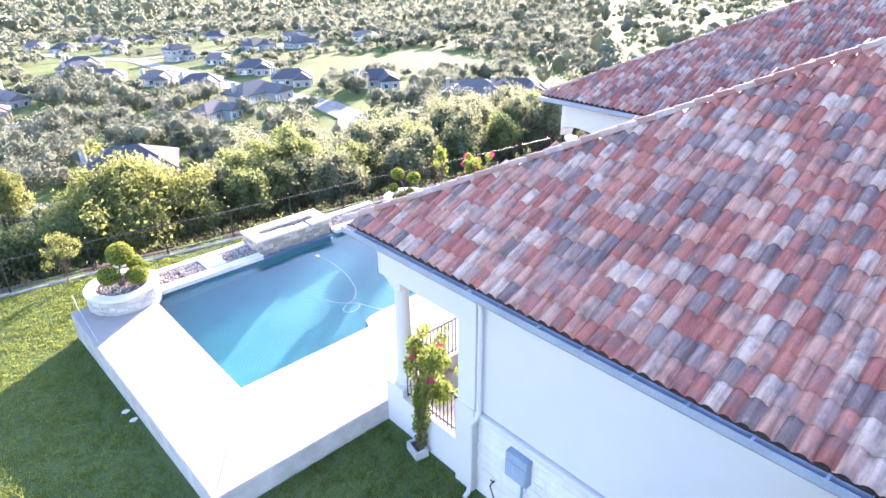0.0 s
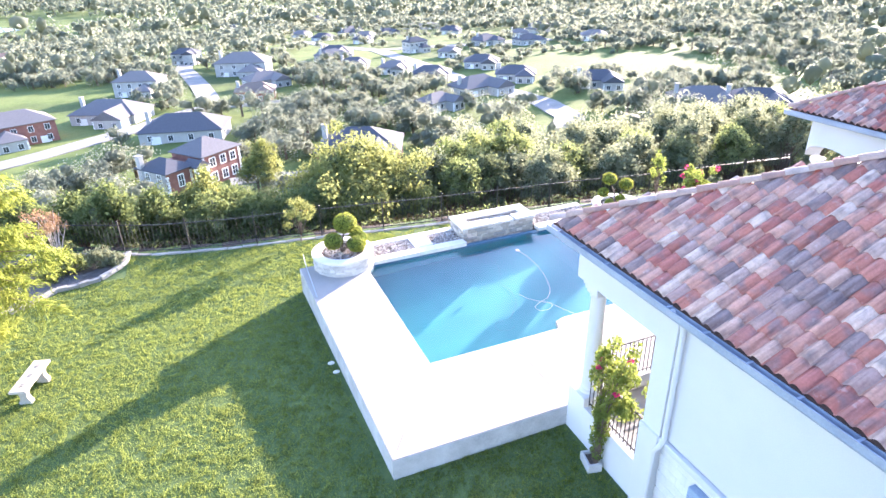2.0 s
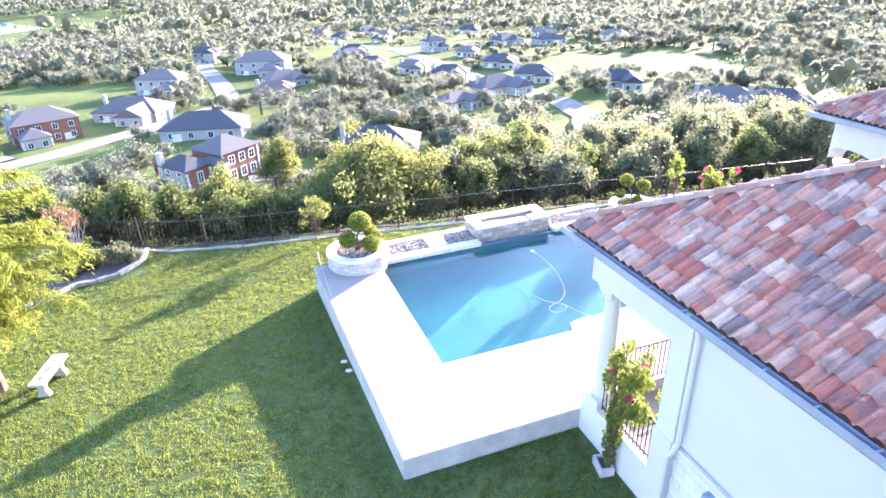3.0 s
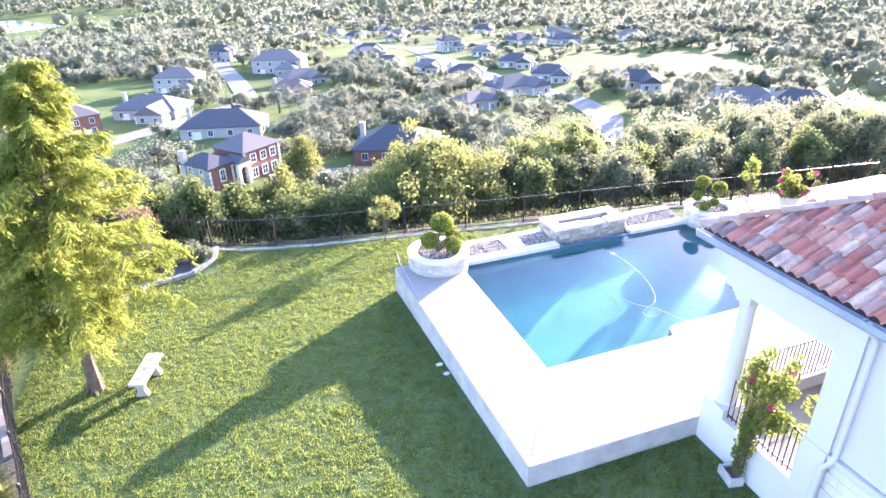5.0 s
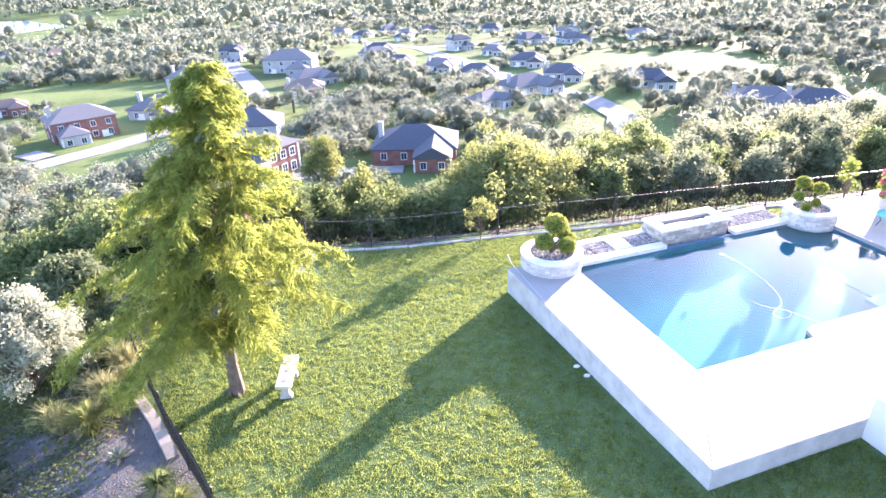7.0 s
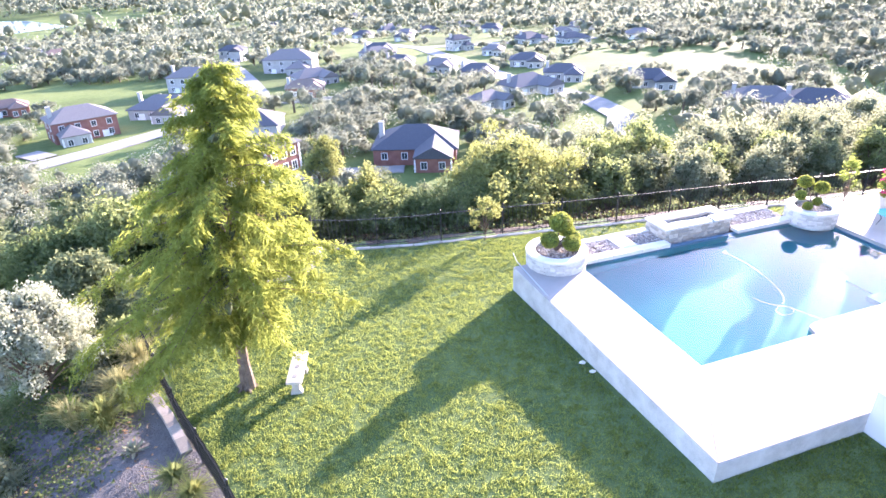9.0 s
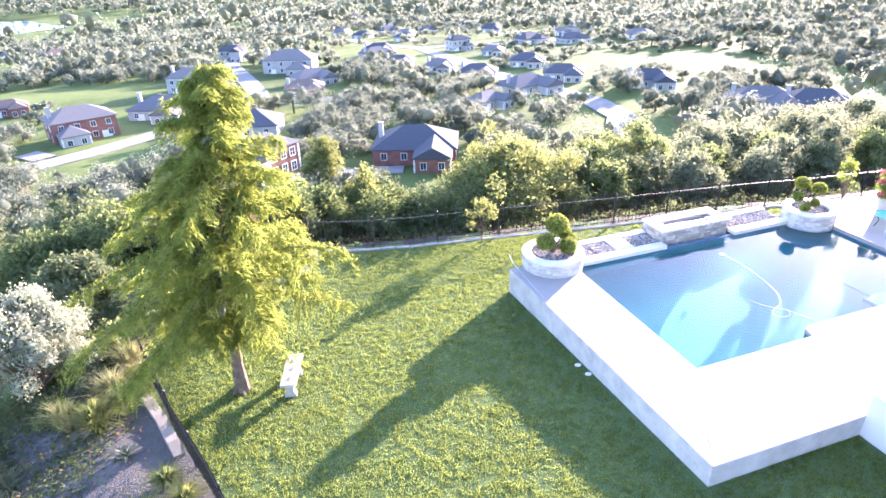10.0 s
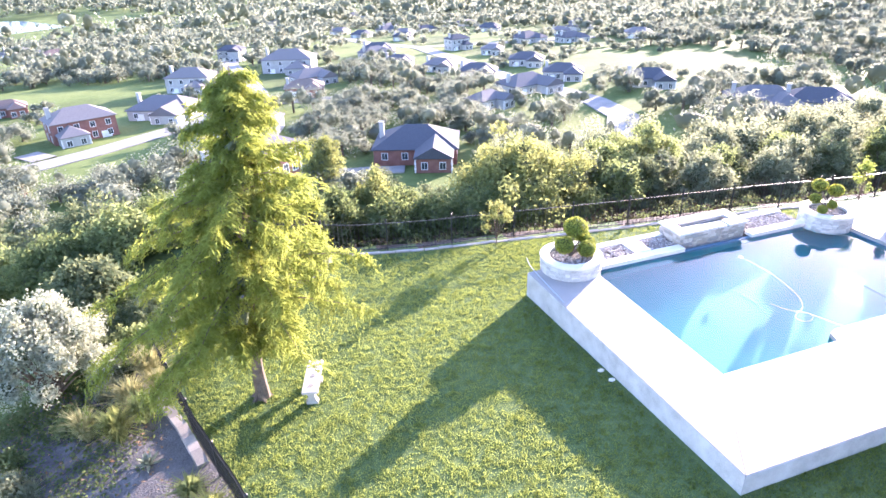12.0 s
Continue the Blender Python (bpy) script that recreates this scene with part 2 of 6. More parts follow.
def leaf_mesh(name, centres, normals, size, material, rng, long=1.6, jitter=0.9, simple=False):
    """Many small leaves, each a bent quad, or one triangle where simple."""
    n = len(centres)
    nrm = normals + rng.normal(0, jitter, (n, 3))
    nrm /= np.linalg.norm(nrm, axis=1, keepdims=True) + 1e-9
    ref = rng.normal(0, 1, (n, 3))
    u = np.cross(nrm, ref)
    u /= np.linalg.norm(u, axis=1, keepdims=True) + 1e-9
    v = np.cross(nrm, u)
    s = (size * rng.uniform(0.6, 1.35, n))[:, None]
    a = centres - u * s * long / 2
    c = centres + u * s * long / 2
    if simple:
        verts = np.stack([a + v * s / 2, c, a - v * s / 2], 1).reshape(-1, 3)
        return mesh_of(name, verts.tolist(), np.arange(3 * n).reshape(-1, 3).tolist(), (material,))
    b = centres + v * s / 2 + nrm * s * 0.15
    d = centres - v * s / 2 + nrm * s * 0.15
    verts = np.stack([a, b, c, d], 1).reshape(-1, 3)
    faces = np.arange(4 * n).reshape(-1, 4)
    return mesh_of(name, verts.tolist(), faces.tolist(), (material,))


def blob_points(rng, blobs, count, inner=0.72, outer=1.08):
    """Points and outward directions near the skins of overlapping blobs (x, y, z, rx, rz)."""
    w = np.array([b[3] * b[3] for b in blobs])
    pick = rng.choice(len(blobs), count, p=w / w.sum())
    d = rng.normal(0, 1, (count, 3))
    d /= np.linalg.norm(d, axis=1, keepdims=True)
    B = np.array(blobs)[pick]
    r = rng.uniform(inner, outer, count)[:, None]
    scale = np.stack([B[:, 3], B[:, 3], B[:, 4]], 1)
    return B[:, :3] + d * r * scale, d


# ---- the land ----
DECK, WATER = 0.45, 0.31


def stretch(near, far, fine, coarse):
    """Grid lines, dense near the house and wider far off."""
    out, v, step = [near], near, fine
    while v < far:
        step = min(step * 1.07, coarse)
        v += step
        out.append(v)
    return out


def land():
    xs = sorted({*(round(-12 + 0.5 * i, 3) for i in range(65)), *(-v for v in stretch(12.6, 2600, 0.7, 120)), *(v for v in stretch(20.8, 2600, 0.7, 120))})
    ys = sorted({*(round(-4 + 0.5 * i, 3) for i in range(70)), *(-v for v in stretch(4.6, 1200, 0.8, 120)), *(v for v in stretch(31.2, 4200, 0.6, 110))})
    verts, faces, kinds = [], [], []
    for y in ys:
        for x in xs:
            under = 3.3 < x < 16.3 and 10.6 < y < 18.4
            verts.append((x, y, -1.6 if under else ground_z(x, y)))
    w = len(xs)
    for j in range(len(ys) - 1):
        for i in range(w - 1):
            faces.append((j * w + i, j * w + i + 1, (j + 1) * w + i + 1, (j + 1) * w + i))
            x, y = (xs[i] + xs[i + 1]) / 2, (ys[j] + ys[j + 1]) / 2
            past = y - fence_y(max(x, -12))
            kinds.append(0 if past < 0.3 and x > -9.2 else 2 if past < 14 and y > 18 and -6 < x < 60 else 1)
    m, t, b = shader("lawn_ground", (0.1, 0.14, 0.03), 0.9, 0.0, 0.15)
    small = noise_out(t, 9.0, 5.0, 0.65)
    big = noise_out(t, 0.45, 4.0)
    col = mixed(t, 0.5, ramp(t, big, [(0.35, (0.06, 0.105, 0.036)), (0.65, (0.115, 0.16, 0.058))]), ramp(t, small, [(0.3, (0.05, 0.085, 0.03)), (0.7, (0.135, 0.175, 0.062))]))
    t.links.new(col, b.inputs["Base Color"])
    bump(t, b, small, 0.8, 0.05)
    m2, t2, b2 = shader("valley_ground", (0.1, 0.12, 0.04), 0.95, 0.0, 0.1)
    big = noise_out(t2, 0.018, 6.0, 0.6)
    small = noise_out(t2, 0.6, 6.0, 0.7)
    col = mixed(t2, 0.4, ramp(t2, big, [(0.38, (0.06, 0.085, 0.03)), (0.50, (0.12, 0.165, 0.045)), (0.60, (0.17, 0.21, 0.065))]), ramp(t2, small, [(0.3, (0.05, 0.07, 0.025)), (0.7, (0.17, 0.20, 0.075))]))
    t2.links.new(col, b2.inputs["Base Color"])
    bump(t2, b2, small, 0.8, 0.3)
    # near-black brown that stands for shade on the slope past the fence
    shade_ground = mottled("slope_shade", (0.028, 0.021, 0.015), (0.07, 0.05, 0.036), 0.9, 9.0, 0.95, 0.9, distance=0.08)
    me = mesh_of("ground", verts, faces, (m, m2, shade_ground), True)
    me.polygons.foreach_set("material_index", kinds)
    return tagged(new("ground", me), "mown green lawn on a hilltop falling to a valley", "ground", kind="structure")


land()


# ---- pool and deck ----
def pool_floor(x):
    """Height of the pool's floor."""
    return -0.15 - 0.078 * max(0.0, 10.5 - x)


def pool():
    deck = empty("pavement", "pale broom-finished concrete deck around the pool", "pool deck", kind="structure")
    g = 0.012
    slabs = [
        [(2.33, 9.59), (4.19, 12.26), (4.19, 15.0), (2.24, 15.0)], [(2.24, 15.0 + g), (4.19, 15.0 + g), (4.19, 18.66), (2.18, 18.66)],
        [(2.33 + g, 9.59), (6.44, 9.57), (6.44, 12.26), (4.19 + g, 12.26)],
        [(6.44 + g, 9.4), (10.5, 9.4), (10.5, 12.68), (8.3, 12.68), (8.02, 12.58), (7.9, 12.26), (6.44 + g, 12.26)],
        [(10.5 + g, 9.4), (14.3, 9.4), (14.3, 12.68), (10.5 + g, 12.68)], [(14.3 + g, 9.4), (17.4, 9.4), (17.4, 14.4), (14.3 + g, 14.4)],
        [(14.3 + g, 14.4 + g), (17.4, 14.4 + g), (17.4, 19.0), (14.3 + g, 19.0)], [(17.4 + g, 14.4 + g), (24.0, 14.4 + g), (24.0, 18.8), (17.4 + g, 18.8)],
    ]
    for pts in slabs:
        part("slab", prism(pts, DECK - 0.12, DECK, bevel=0.004), M["concrete"], deck)
    # the deck's edge walls down to the lawn
    part("edge_wall", prism([(2.316, 9.576), (2.516, 9.776), (2.37, 18.67), (2.166, 18.67)], -0.7, DECK - 0.02, bevel=0.012), M["deck_side"], deck, "weathered concrete side of the raised deck")
    part("edge_wall", prism([(2.322, 9.576), (6.419, 9.556), (6.419, 9.78), (2.526, 9.776)], -0.7, DECK - 0.02, bevel=0.012), M["deck_side"], deck, "weathered concrete side of the raised deck")
    # the shell
    shell = empty("swimming_pool", "rectangular swimming pool with pale blue plaster", "swimming pool", kind="structure")
    x0, x1, y0, y1, low = 4.19, 14.3, 12.26, 18.1, -0.95
    # floor falls from the house end, set shallow so straight sun matches refracted shadows
    bm = bmesh.new()
    ends = [[bm.verts.new((x, y, z)) for x, z in ((x0 - .15, low), (x1 + .15, low), (x1 + .15, pool_floor(x1)), (10.5, pool_floor(10.5)), (x0 - .15, pool_floor(x0 - .15)))] for y in (y0 - .15, y1 + .15)]
    bm.faces.new(ends[0])
    bm.faces.new(ends[1][::-1])
    for k in range(5):
        bm.faces.new((ends[0][k], ends[1][k], ends[1][(k + 1) % 5], ends[0][(k + 1) % 5]))
    bmesh.ops.recalc_face_normals(bm, faces=bm.faces)
    part("pool_floor", bm, M["plaster"], shell)
    for a in ((x0 - 0.15, x0, y0, y1), (x1, x1 + 0.15, y0, y1), (x0, x1, y0 - 0.15, y0), (x0, x1, y1, y1 + 0.15)):
        part("pool_wall", box(a[0], a[1], a[2], a[3], low, DECK - 0.30), M["plaster"], shell)
        part("waterline_tile", box(a[0], a[1], a[2], a[3], DECK - 0.296, DECK - 0.124), M["pool_tile"], shell, "dark blue waterline tile band")
    part("step", prism([(7.95, 12.26), (14.3, 12.26), (14.3, 12.68), (8.3, 12.68), (8.04, 12.59)], low, DECK - 0.124), M["plaster"], shell)
    part("bench", box(11.2, 14.3, 12.68, 13.4, low, 0.12, 0.03), M["plaster"], shell)
    part("bench", box(11.6, 14.3, 12.68, 14.4, low, -0.02, 0.03), M["plaster"], shell)
    m, t, b = shader("pool_water", (0.66, 0.95, 1.0), 0.0, 0.0, 0.3)
    b.inputs["Transmission Weight"].default_value = 1.0
    b.inputs["IOR"].default_value = 1.33
    bump(t, b, noise_out(t, 1.6, 3.0), 0.035, 0.015)
    bm = bmesh.new()
    bmesh.ops.create_grid(bm, x_segments=1, y_segments=1, size=0.5, matrix=Matrix.Translation(((x0 + x1) / 2, (y0 + y1) / 2, WATER)) @ Matrix.Diagonal((x1 - x0, y1 - y0, 1, 1)))
    w = tagged(part("water", bm, m), "clear blue pool water with faint ripples", "water", kind="structure")
    w.visible_shadow = False
    # coping along the far side
    cop = empty("coping", "pale limestone coping along the pool's far side", "coping", kind="structure")
    for a, c in ((4.4, 7.86), (10.74, 13.3)):
        n = max(2, round((c - a) / 0.62))
        for i in range(n):
            u = a + (c - a) * i / n
            part("stone", box(u, u + (c - a) / n - 0.008, 18.07, 18.42, DECK - 0.12, DECK + 0.02, 0.01), M["coping"], cop)
            part("stone", box(u, u + (c - a) / n - 0.008, 19.27, 19.55, DECK - 0.3, DECK + 0.02, 0.01), M["coping"], cop)
    part("slab", box(6.1, 6.75, 18.44, 19.26, DECK - 0.1, DECK + 0.03, 0.015), M["coping"], cop)
    part("back_wall", box(4.4, 13.2, 19.29, 19.53, -0.5, DECK - 0.31), M["deck_side"], cop)


pool()


def stones(name, label, area, count, size, mats, seed, z):
    """Loose gravel as many small lumps."""
    rng = np.random.default_rng(seed)
    base = bmesh.new()
    bmesh.ops.create_icosphere(base, subdivisions=1, radius=1)
    bv = np.array([v.co for v in base.verts])
    base.faces.ensure_lookup_table()
    bf = np.array([[v.index for v in f.verts] for f in base.faces])
    base.free()
    vs, fs = [], []
    for k in range(count):
        p = area(rng)
        s = size * rng.uniform(0.5, 1.3, 3) * (1, 1, 0.6)
        a = rng.uniform(0, 6.28)
        r = np.array([[math.cos(a), -math.sin(a), 0], [math.sin(a), math.cos(a), 0], [0, 0, 1]])
        fs.append(bf + len(bv) * k)
        vs.append((bv * (1 + rng.normal(0, 0.12, bv.shape))) * s @ r.T + (p[0], p[1], z + rng.uniform(0, size * 0.5)))
    me = mesh_of(name, np.concatenate(vs).tolist(), np.concatenate(fs).tolist(), (mats,))
    return tagged(new(name, me), label, "gravel", kind="stuff")


M["gravel"] = varied("river_gravel", [(0.42, 0.38, 0.33), (0.30, 0.25, 0.22), (0.52, 0.49, 0.45), (0.36, 0.30, 0.26), (0.22, 0.2, 0.19)], 0.85, 40.0, island=True)


def spa():
    t = empty("spa", "raised stone-clad spa with three spillways into the pool", "spa", kind="")
    x0, x1, y0, y1, top = 7.86, 10.68, 18.4, 19.5, 0.88
    core = bmesh.new()
    for a in ((x0 + .03, x1 - .03, y0 + .04, y0 + .36), (x0 + .03, x1 - .03, y1 - .36, y1 - .03), (x0 + .03, x0 + .36, y0 + .36, y1 - .36), (x1 - .36, x1 - .03, y0 + .36, y1 - .36)):
        box(a[0], a[1], a[2], a[3], -0.4, top - 0.14, bm=core)
    box(x0 + .36, x1 - .36, y0 + .36, y1 - .36, -0.4, 0.1, bm=core)
    part("body", core, M["deck_side"], t)
    # thin stacked stones of the cladding
    rng = random.Random(5)
    def clad(a, b, fixed, axis, out):
        z = 0.12 if out < 0 and axis == "x" else 0.05
        while z < top - 0.10:
            h = rng.uniform(0.06, 0.11)
            h = min(h, top - 0.082 - z)
            u = a
            while u < b - 0.05:
                l = min(rng.uniform(0.14, 0.38), b - u)
                pr = rng.uniform(0.02, 0.05)
                lo, hi = sorted((fixed, fixed + out * pr))
                if axis == "x":
                    part("stone", box(u + .004, u + l - .004, lo, hi, z + .003, z + h - .003), M["stack_stone"], t)
                else:
                    part("stone", box(lo, hi, u + .004, u + l - .004, z + .003, z + h - .003), M["stack_stone"], t)
                u += l
            z += h
    clad(x0, x1, y0 + 0.04, "x", -1)
    clad(y0, y1, x0 + 0.03, "y", -1)
    # coping with three notches where the water spills
    bmc = [(x0 - .05, x1 + .05, y1 - .36, y1 + .05), (x0 - .05, x0 + .36, y0 + .40, y1 - .366), (x1 - .36, x1 + .05, y0 + .40, y1 - .366)]
    cuts = [(x0 - .05, 9.02), (9.08, 9.44), (9.50, 9.86), (9.92, x1 + .05)]
    for a in bmc:
        part("coping", box(a[0], a[1], a[2], a[3], top - 0.08, top, 0.012), M["coping"], t)
    for k, (a, b) in enumerate(cuts):
        inset = 0.0 if k in (0, 3) else 0.05
        part("coping", box(a, b, y0 - .05 + inset, y0 + .394, top - 0.08 - inset * 0.6, top - inset * 0.6, 0.012), M["coping"], t)
    bm = bmesh.new()
    bmesh.ops.create_grid(bm, x_segments=1, y_segments=1, size=0.5, matrix=Matrix.Translation(((x0 + x1) / 2, (y0 + y1) / 2, top - 0.16)) @ Matrix.Diagonal((x1 - x0 - .72, y1 - y0 - .72, 1, 1)))
    w = part("water", bm, bpy.data.materials["pool_water"], t)
    w.visible_shadow = False


spa()
stones("gravel", "mixed river gravel in the bed behind the pool", lambda r: (r.uniform(4.5, 7.85), r.uniform(18.45, 19.25)), 1150, 0.035, M["gravel"], 1, DECK - 0.02)
stones("gravel", "mixed river gravel in the bed behind the pool", lambda r: (r.uniform(10.75, 13.2), r.uniform(18.45, 19.25)), 900, 0.035, M["gravel"], 2, DECK - 0.02)
tagged(part("bed", box(4.5, 13.3, 18.44, 19.26, -0.4, DECK - 0.04), M["soil"]), "dark soil under the gravel bed", "soil", kind="structure")


# ---- the house ----
EAVE, PITCH, FX, FY = 4.76, 0.5, 6.10, 10.10     # eave height, slope, corner of the near eave
WX, WY = 17.6, 14.55                             # corner of the far wing's eave


def house_walls():
    h = empty("wall_west", "smooth white stucco wall of a two-level house", "wall", kind="structure")
    wall = box(6.42, 6.72, 0.9, 7.0, 2.0, 4.69)
    part("wall_upper", wall, M["stucco"], h)
    # lower part in painted blockwork, course by course
    part("wall_core", box(6.46, 6.70, 0.9, 7.0, -0.6, 1.80), M["stone_white"], h)
    z, k = -0.2, 0
    while z < 1.78:
        u = 0.9 - (0.2 if k % 2 else 0)
        while u < 6.75:
            a, b = max(u, 0.9), min(u + 0.4, 6.75)
            if b - a > 0.05:
                part("block", box(6.432, 6.468, a + .003, b - .003, z + .003, min(z + .2, 1.80) - .003), M["stone_white"], h)
            u += 0.4
        z += 0.2
        k += 1
    bm = box(6.33, 6.74, 0.9, 6.75, 1.86, 1.98, 0.025)
    box(6.37, 6.74, 0.9, 6.75, 1.804, 1.856, 0.01, bm)
    part("string_course", bm, M["stucco"], h, "projecting white stucco band")
    # pillar at the porch
    p = box(6.36, 6.86, 6.76, 7.2, -0.6, 4.69, 0.012)
    part("pillar", p, M["stucco"], h)
    part("pillar_base", box(6.32, 6.9, 6.755, 7.24, -0.6, 1.98, 0.015), M["stucco"], h)
    # porch: low wall, beam, floor, ceiling, back wall with a glazed door
    part("porch_wall", box(6.42, 6.72, 7.25, 8.98, -0.6, 0.85, 0.01), M["stucco"], h)
    part("plinth", box(6.42, 7.0, 8.98, 9.56, -0.6, 1.06, 0.015), M["stucco"], h)
    part("porch_beam", box(6.45, 6.95, 7.2, 9.62, 3.72, 4.69, 0.01), M["stucco"], h)
    part("porch_beam", box(6.955, 17.5, 9.2, 9.62, 3.72, 4.69, 0.01), M["stucco"], h)
    part("porch_ceiling", box(6.9, 17.4, 2.0, 9.3, 4.695, 4.795), M["stucco"], h)
    part("porch_floor", box(6.72, 17.4, 4.6, 9.39, DECK - 0.14, DECK - 0.01), M["concrete"], h)
    bm = bmesh.new()
    for a, b, z0, z1 in ((6.87, 7.5, DECK, 4.69), (8.5, 9.6, DECK, 4.69), (10.8, 17.4, DECK, 4.69), (7.5, 8.5, 2.75, 4.69), (9.6, 10.8, 2.75, 4.69)):
        box(a, b, 4.4, 4.7, z0, z1, bm=bm)
    part("porch_back_wall", bm, M["stucco"], h)
    glass, t, b = shader("dark_glass", (0.05, 0.06, 0.07), 0.05, 0.0, 0.8)
    M["glass"] = glass
    for a, c in ((7.5, 8.5), (9.6, 10.8)):
        part("glass_door", box(a, c, 4.5, 4.54, DECK, 2.75), glass, h, "dark glazed patio door")
    # the hidden rest of the house, closed
    part("rear_wall", box(6.72, 30.0, -8.0, -7.7, -0.6, 4.69), M["stucco"], h)
    part("inner_wall", box(16.9, 17.2, -7.7, 4.39, -0.6, 4.69), M["stucco"], h)
    part("return_wall", box(2.0, 6.41, 0.6, 0.9, -0.6, 4.69), M["stucco"], h)
    part("porch_post", box(6.96, 7.14, 7.28, 7.46, DECK, 4.69, 0.012), M["stucco"], h)
    part("dark_window", box(7.0, 7.06, 7.0, 7.2, DECK + .3, 3.4), glass, h, "narrow dark side window")
    # columns of the porch
    def column(x, y, z0, name="column"):
        c = empty(name, "round white column with a square moulded capital", "column", pose(x, y, 0), "porch columns", "structure")
        prof = [(0.0, z0), (0.215, z0), (0.215, z0 + .06), (0.19, z0 + .08), (0.2, z0 + .12), (0.172, z0 + .16), (0.168, z0 + .9), (0.148, 3.38), (0.17, 3.40), (0.17, 3.45), (0.148, 3.46), (0.0, 3.46)]
        part("shaft", lathe(prof, 28), M["stucco"], c, smooth=False)
        bm = box(-.17, .17, -.17, .17, 3.462, 3.54, 0.01)
        box(-.2, .2, -.2, .2, 3.545, 3.63, 0.015, bm)
        box(-.23, .23, -.23, .23, 3.635, 3.718, 0.012, bm)
        part("capital", bm, M["stucco"], c)
        return c
    column(6.72, 9.24, 1.06)
    column(11.4, 9.4, DECK)
    column(16.2, 9.4, DECK)


house_walls()


def railing(name, p, q, z0, z1, label, step=0.115):
    """A wrought-iron railing between two points in plan."""
    r = empty(name, label, "railing", pose(0, 0, 0), "porch railings")
    p, q = Vector((*p, 0)), Vector((*q, 0))
    d = q - p
    n = max(2, int(d.length / step))
    turn = Matrix.Rotation(math.atan2(d.y, d.x), 4, "Z")
    def bar(z, w, hgt, nm):
        bm = box(0, d.length, -w / 2, w / 2, z - hgt / 2, z + hgt / 2, 0.004)
        bm.transform(Matrix.Translation(p) @ turn)
        part(nm, bm, M["iron"], r)
    bar(z1, 0.05, 0.03, "top_rail")
    bar(z0 + 0.08, 0.03, 0.02, "bottom_rail")
    bm = box(-.008, .008, -.008, .008, z0, z1 - 0.016)
    me = bpy.data.meshes.new("baluster")
    bm.to_mesh(me)
    bm.free()
    me.materials.append(M["iron"])
    for i in range(n + 1):
        c = p + d * (i / n)
        put("baluster", me, r, Matrix.Translation(c))


railing("railing", (6.55, 7.24), (6.55, 8.97), 0.85, 1.80, "black wrought-iron railing on the low porch wall")
part("low_wall", box(7.0, 11.15, 9.41, 9.6, DECK - .1, 0.78, 0.01), M["stucco"], bpy.data.objects["wall_west"])
railing("railing", (7.0, 9.5), (11.15, 9.5), 0.78, 1.76, "black wrought-iron railing beside the pool deck")


# ---- roofs of clay tile ----
PITCH_UP = math.sqrt(1 + PITCH * PITCH)
COVER, SHOW, LONG = 0.205, 0.37, 0.45


def tile_shape(cover=COVER, long=LONG, thick=0.012, n=12):
    """One S-shaped tile: x across, y up the slope from its lower edge."""
    xs = [cover * (-.56 + 1.10 * k / (n - 1)) for k in range(n)]
    def rise(u):
        """Round barrel over two thirds of the width, a shallow pan over the rest."""
        u = (u + .5) % 1.0 - .5
        if abs(u) < .31:
            return 0.080 * math.sqrt(max(0.0, 1 - (u / .345) ** 2)) - .006
        return 0.029 - 0.034 * math.sin((abs(u) - .31) / .38 * math.pi)
    prof = [rise(x / cover) - .012 for x in xs]
    v, f = [], []
    for y, lift in ((0, 0.060), (long, 0.030)):
        v += [(x, y, z + lift) for x, z in zip(xs, prof)]
    v += [(x, 0.0, z + 0.060 - thick) for x, z in zip(xs, prof)]
    for k in range(n - 1):
        f.append((k, k + 1, n + k + 1, n + k))
        f.append((2 * n + k, 2 * n + k + 1, k + 1, k))
    return v, f


def slope_frame(origin, across, up):
    """A frame whose x runs along the eave, y up the slope, z out of it."""
    a, u = Vector(across).normalized(), Vector(up).normalized()
    n = a.cross(u)
    return Matrix.Translation(origin) @ Matrix((a, u, n)).transposed().to_4x4()


def lay_tiles(owner, frame_m, width, rows, keep, single, seed, name="tile"):
    """Courses of tiles over a slope; those for which single() holds are pieces of their own."""
    rng = random.Random(seed)
    v, f = tile_shape()
    me = mesh_of("tile", v, f, (M["tile"],), True)
    base = np.array(v)
    faces = np.array(f)
    vs, fs, count = [], [], 0
    cols = int(width / COVER) + 2
    for r in range(rows):
        for c in range(-1, cols):
            x, y = c * COVER + (rng.uniform(-0.006, 0.006)), r * SHOW
            if not keep(x, y):
                continue
            m = frame_m @ Matrix.Translation((x, y + rng.uniform(-0.012, 0.012), rng.uniform(-0.002, 0.004))) @ Matrix.Rotation(rng.uniform(-0.02, 0.02), 4, "Z") @ Matrix.Rotation(rng.uniform(-0.03, 0.03), 4, "Y")
            if single(r, x, y):
                put("tile", me, owner, m)
            else:
                a = np.array(m)
                vs.append(base @ a[:3, :3].T + a[:3, 3])
                fs.append(faces + count * len(base))
                count += 1
    if count:
        rest = mesh_of("roof_tiles", np.concatenate(vs).tolist(), np.concatenate(fs).tolist(), (M["tile_rest"],), True)
        ob = tagged(put("roof_tiles", rest, owner), "weathered red, pink and grey clay tiles", kind="stuff")
        return ob


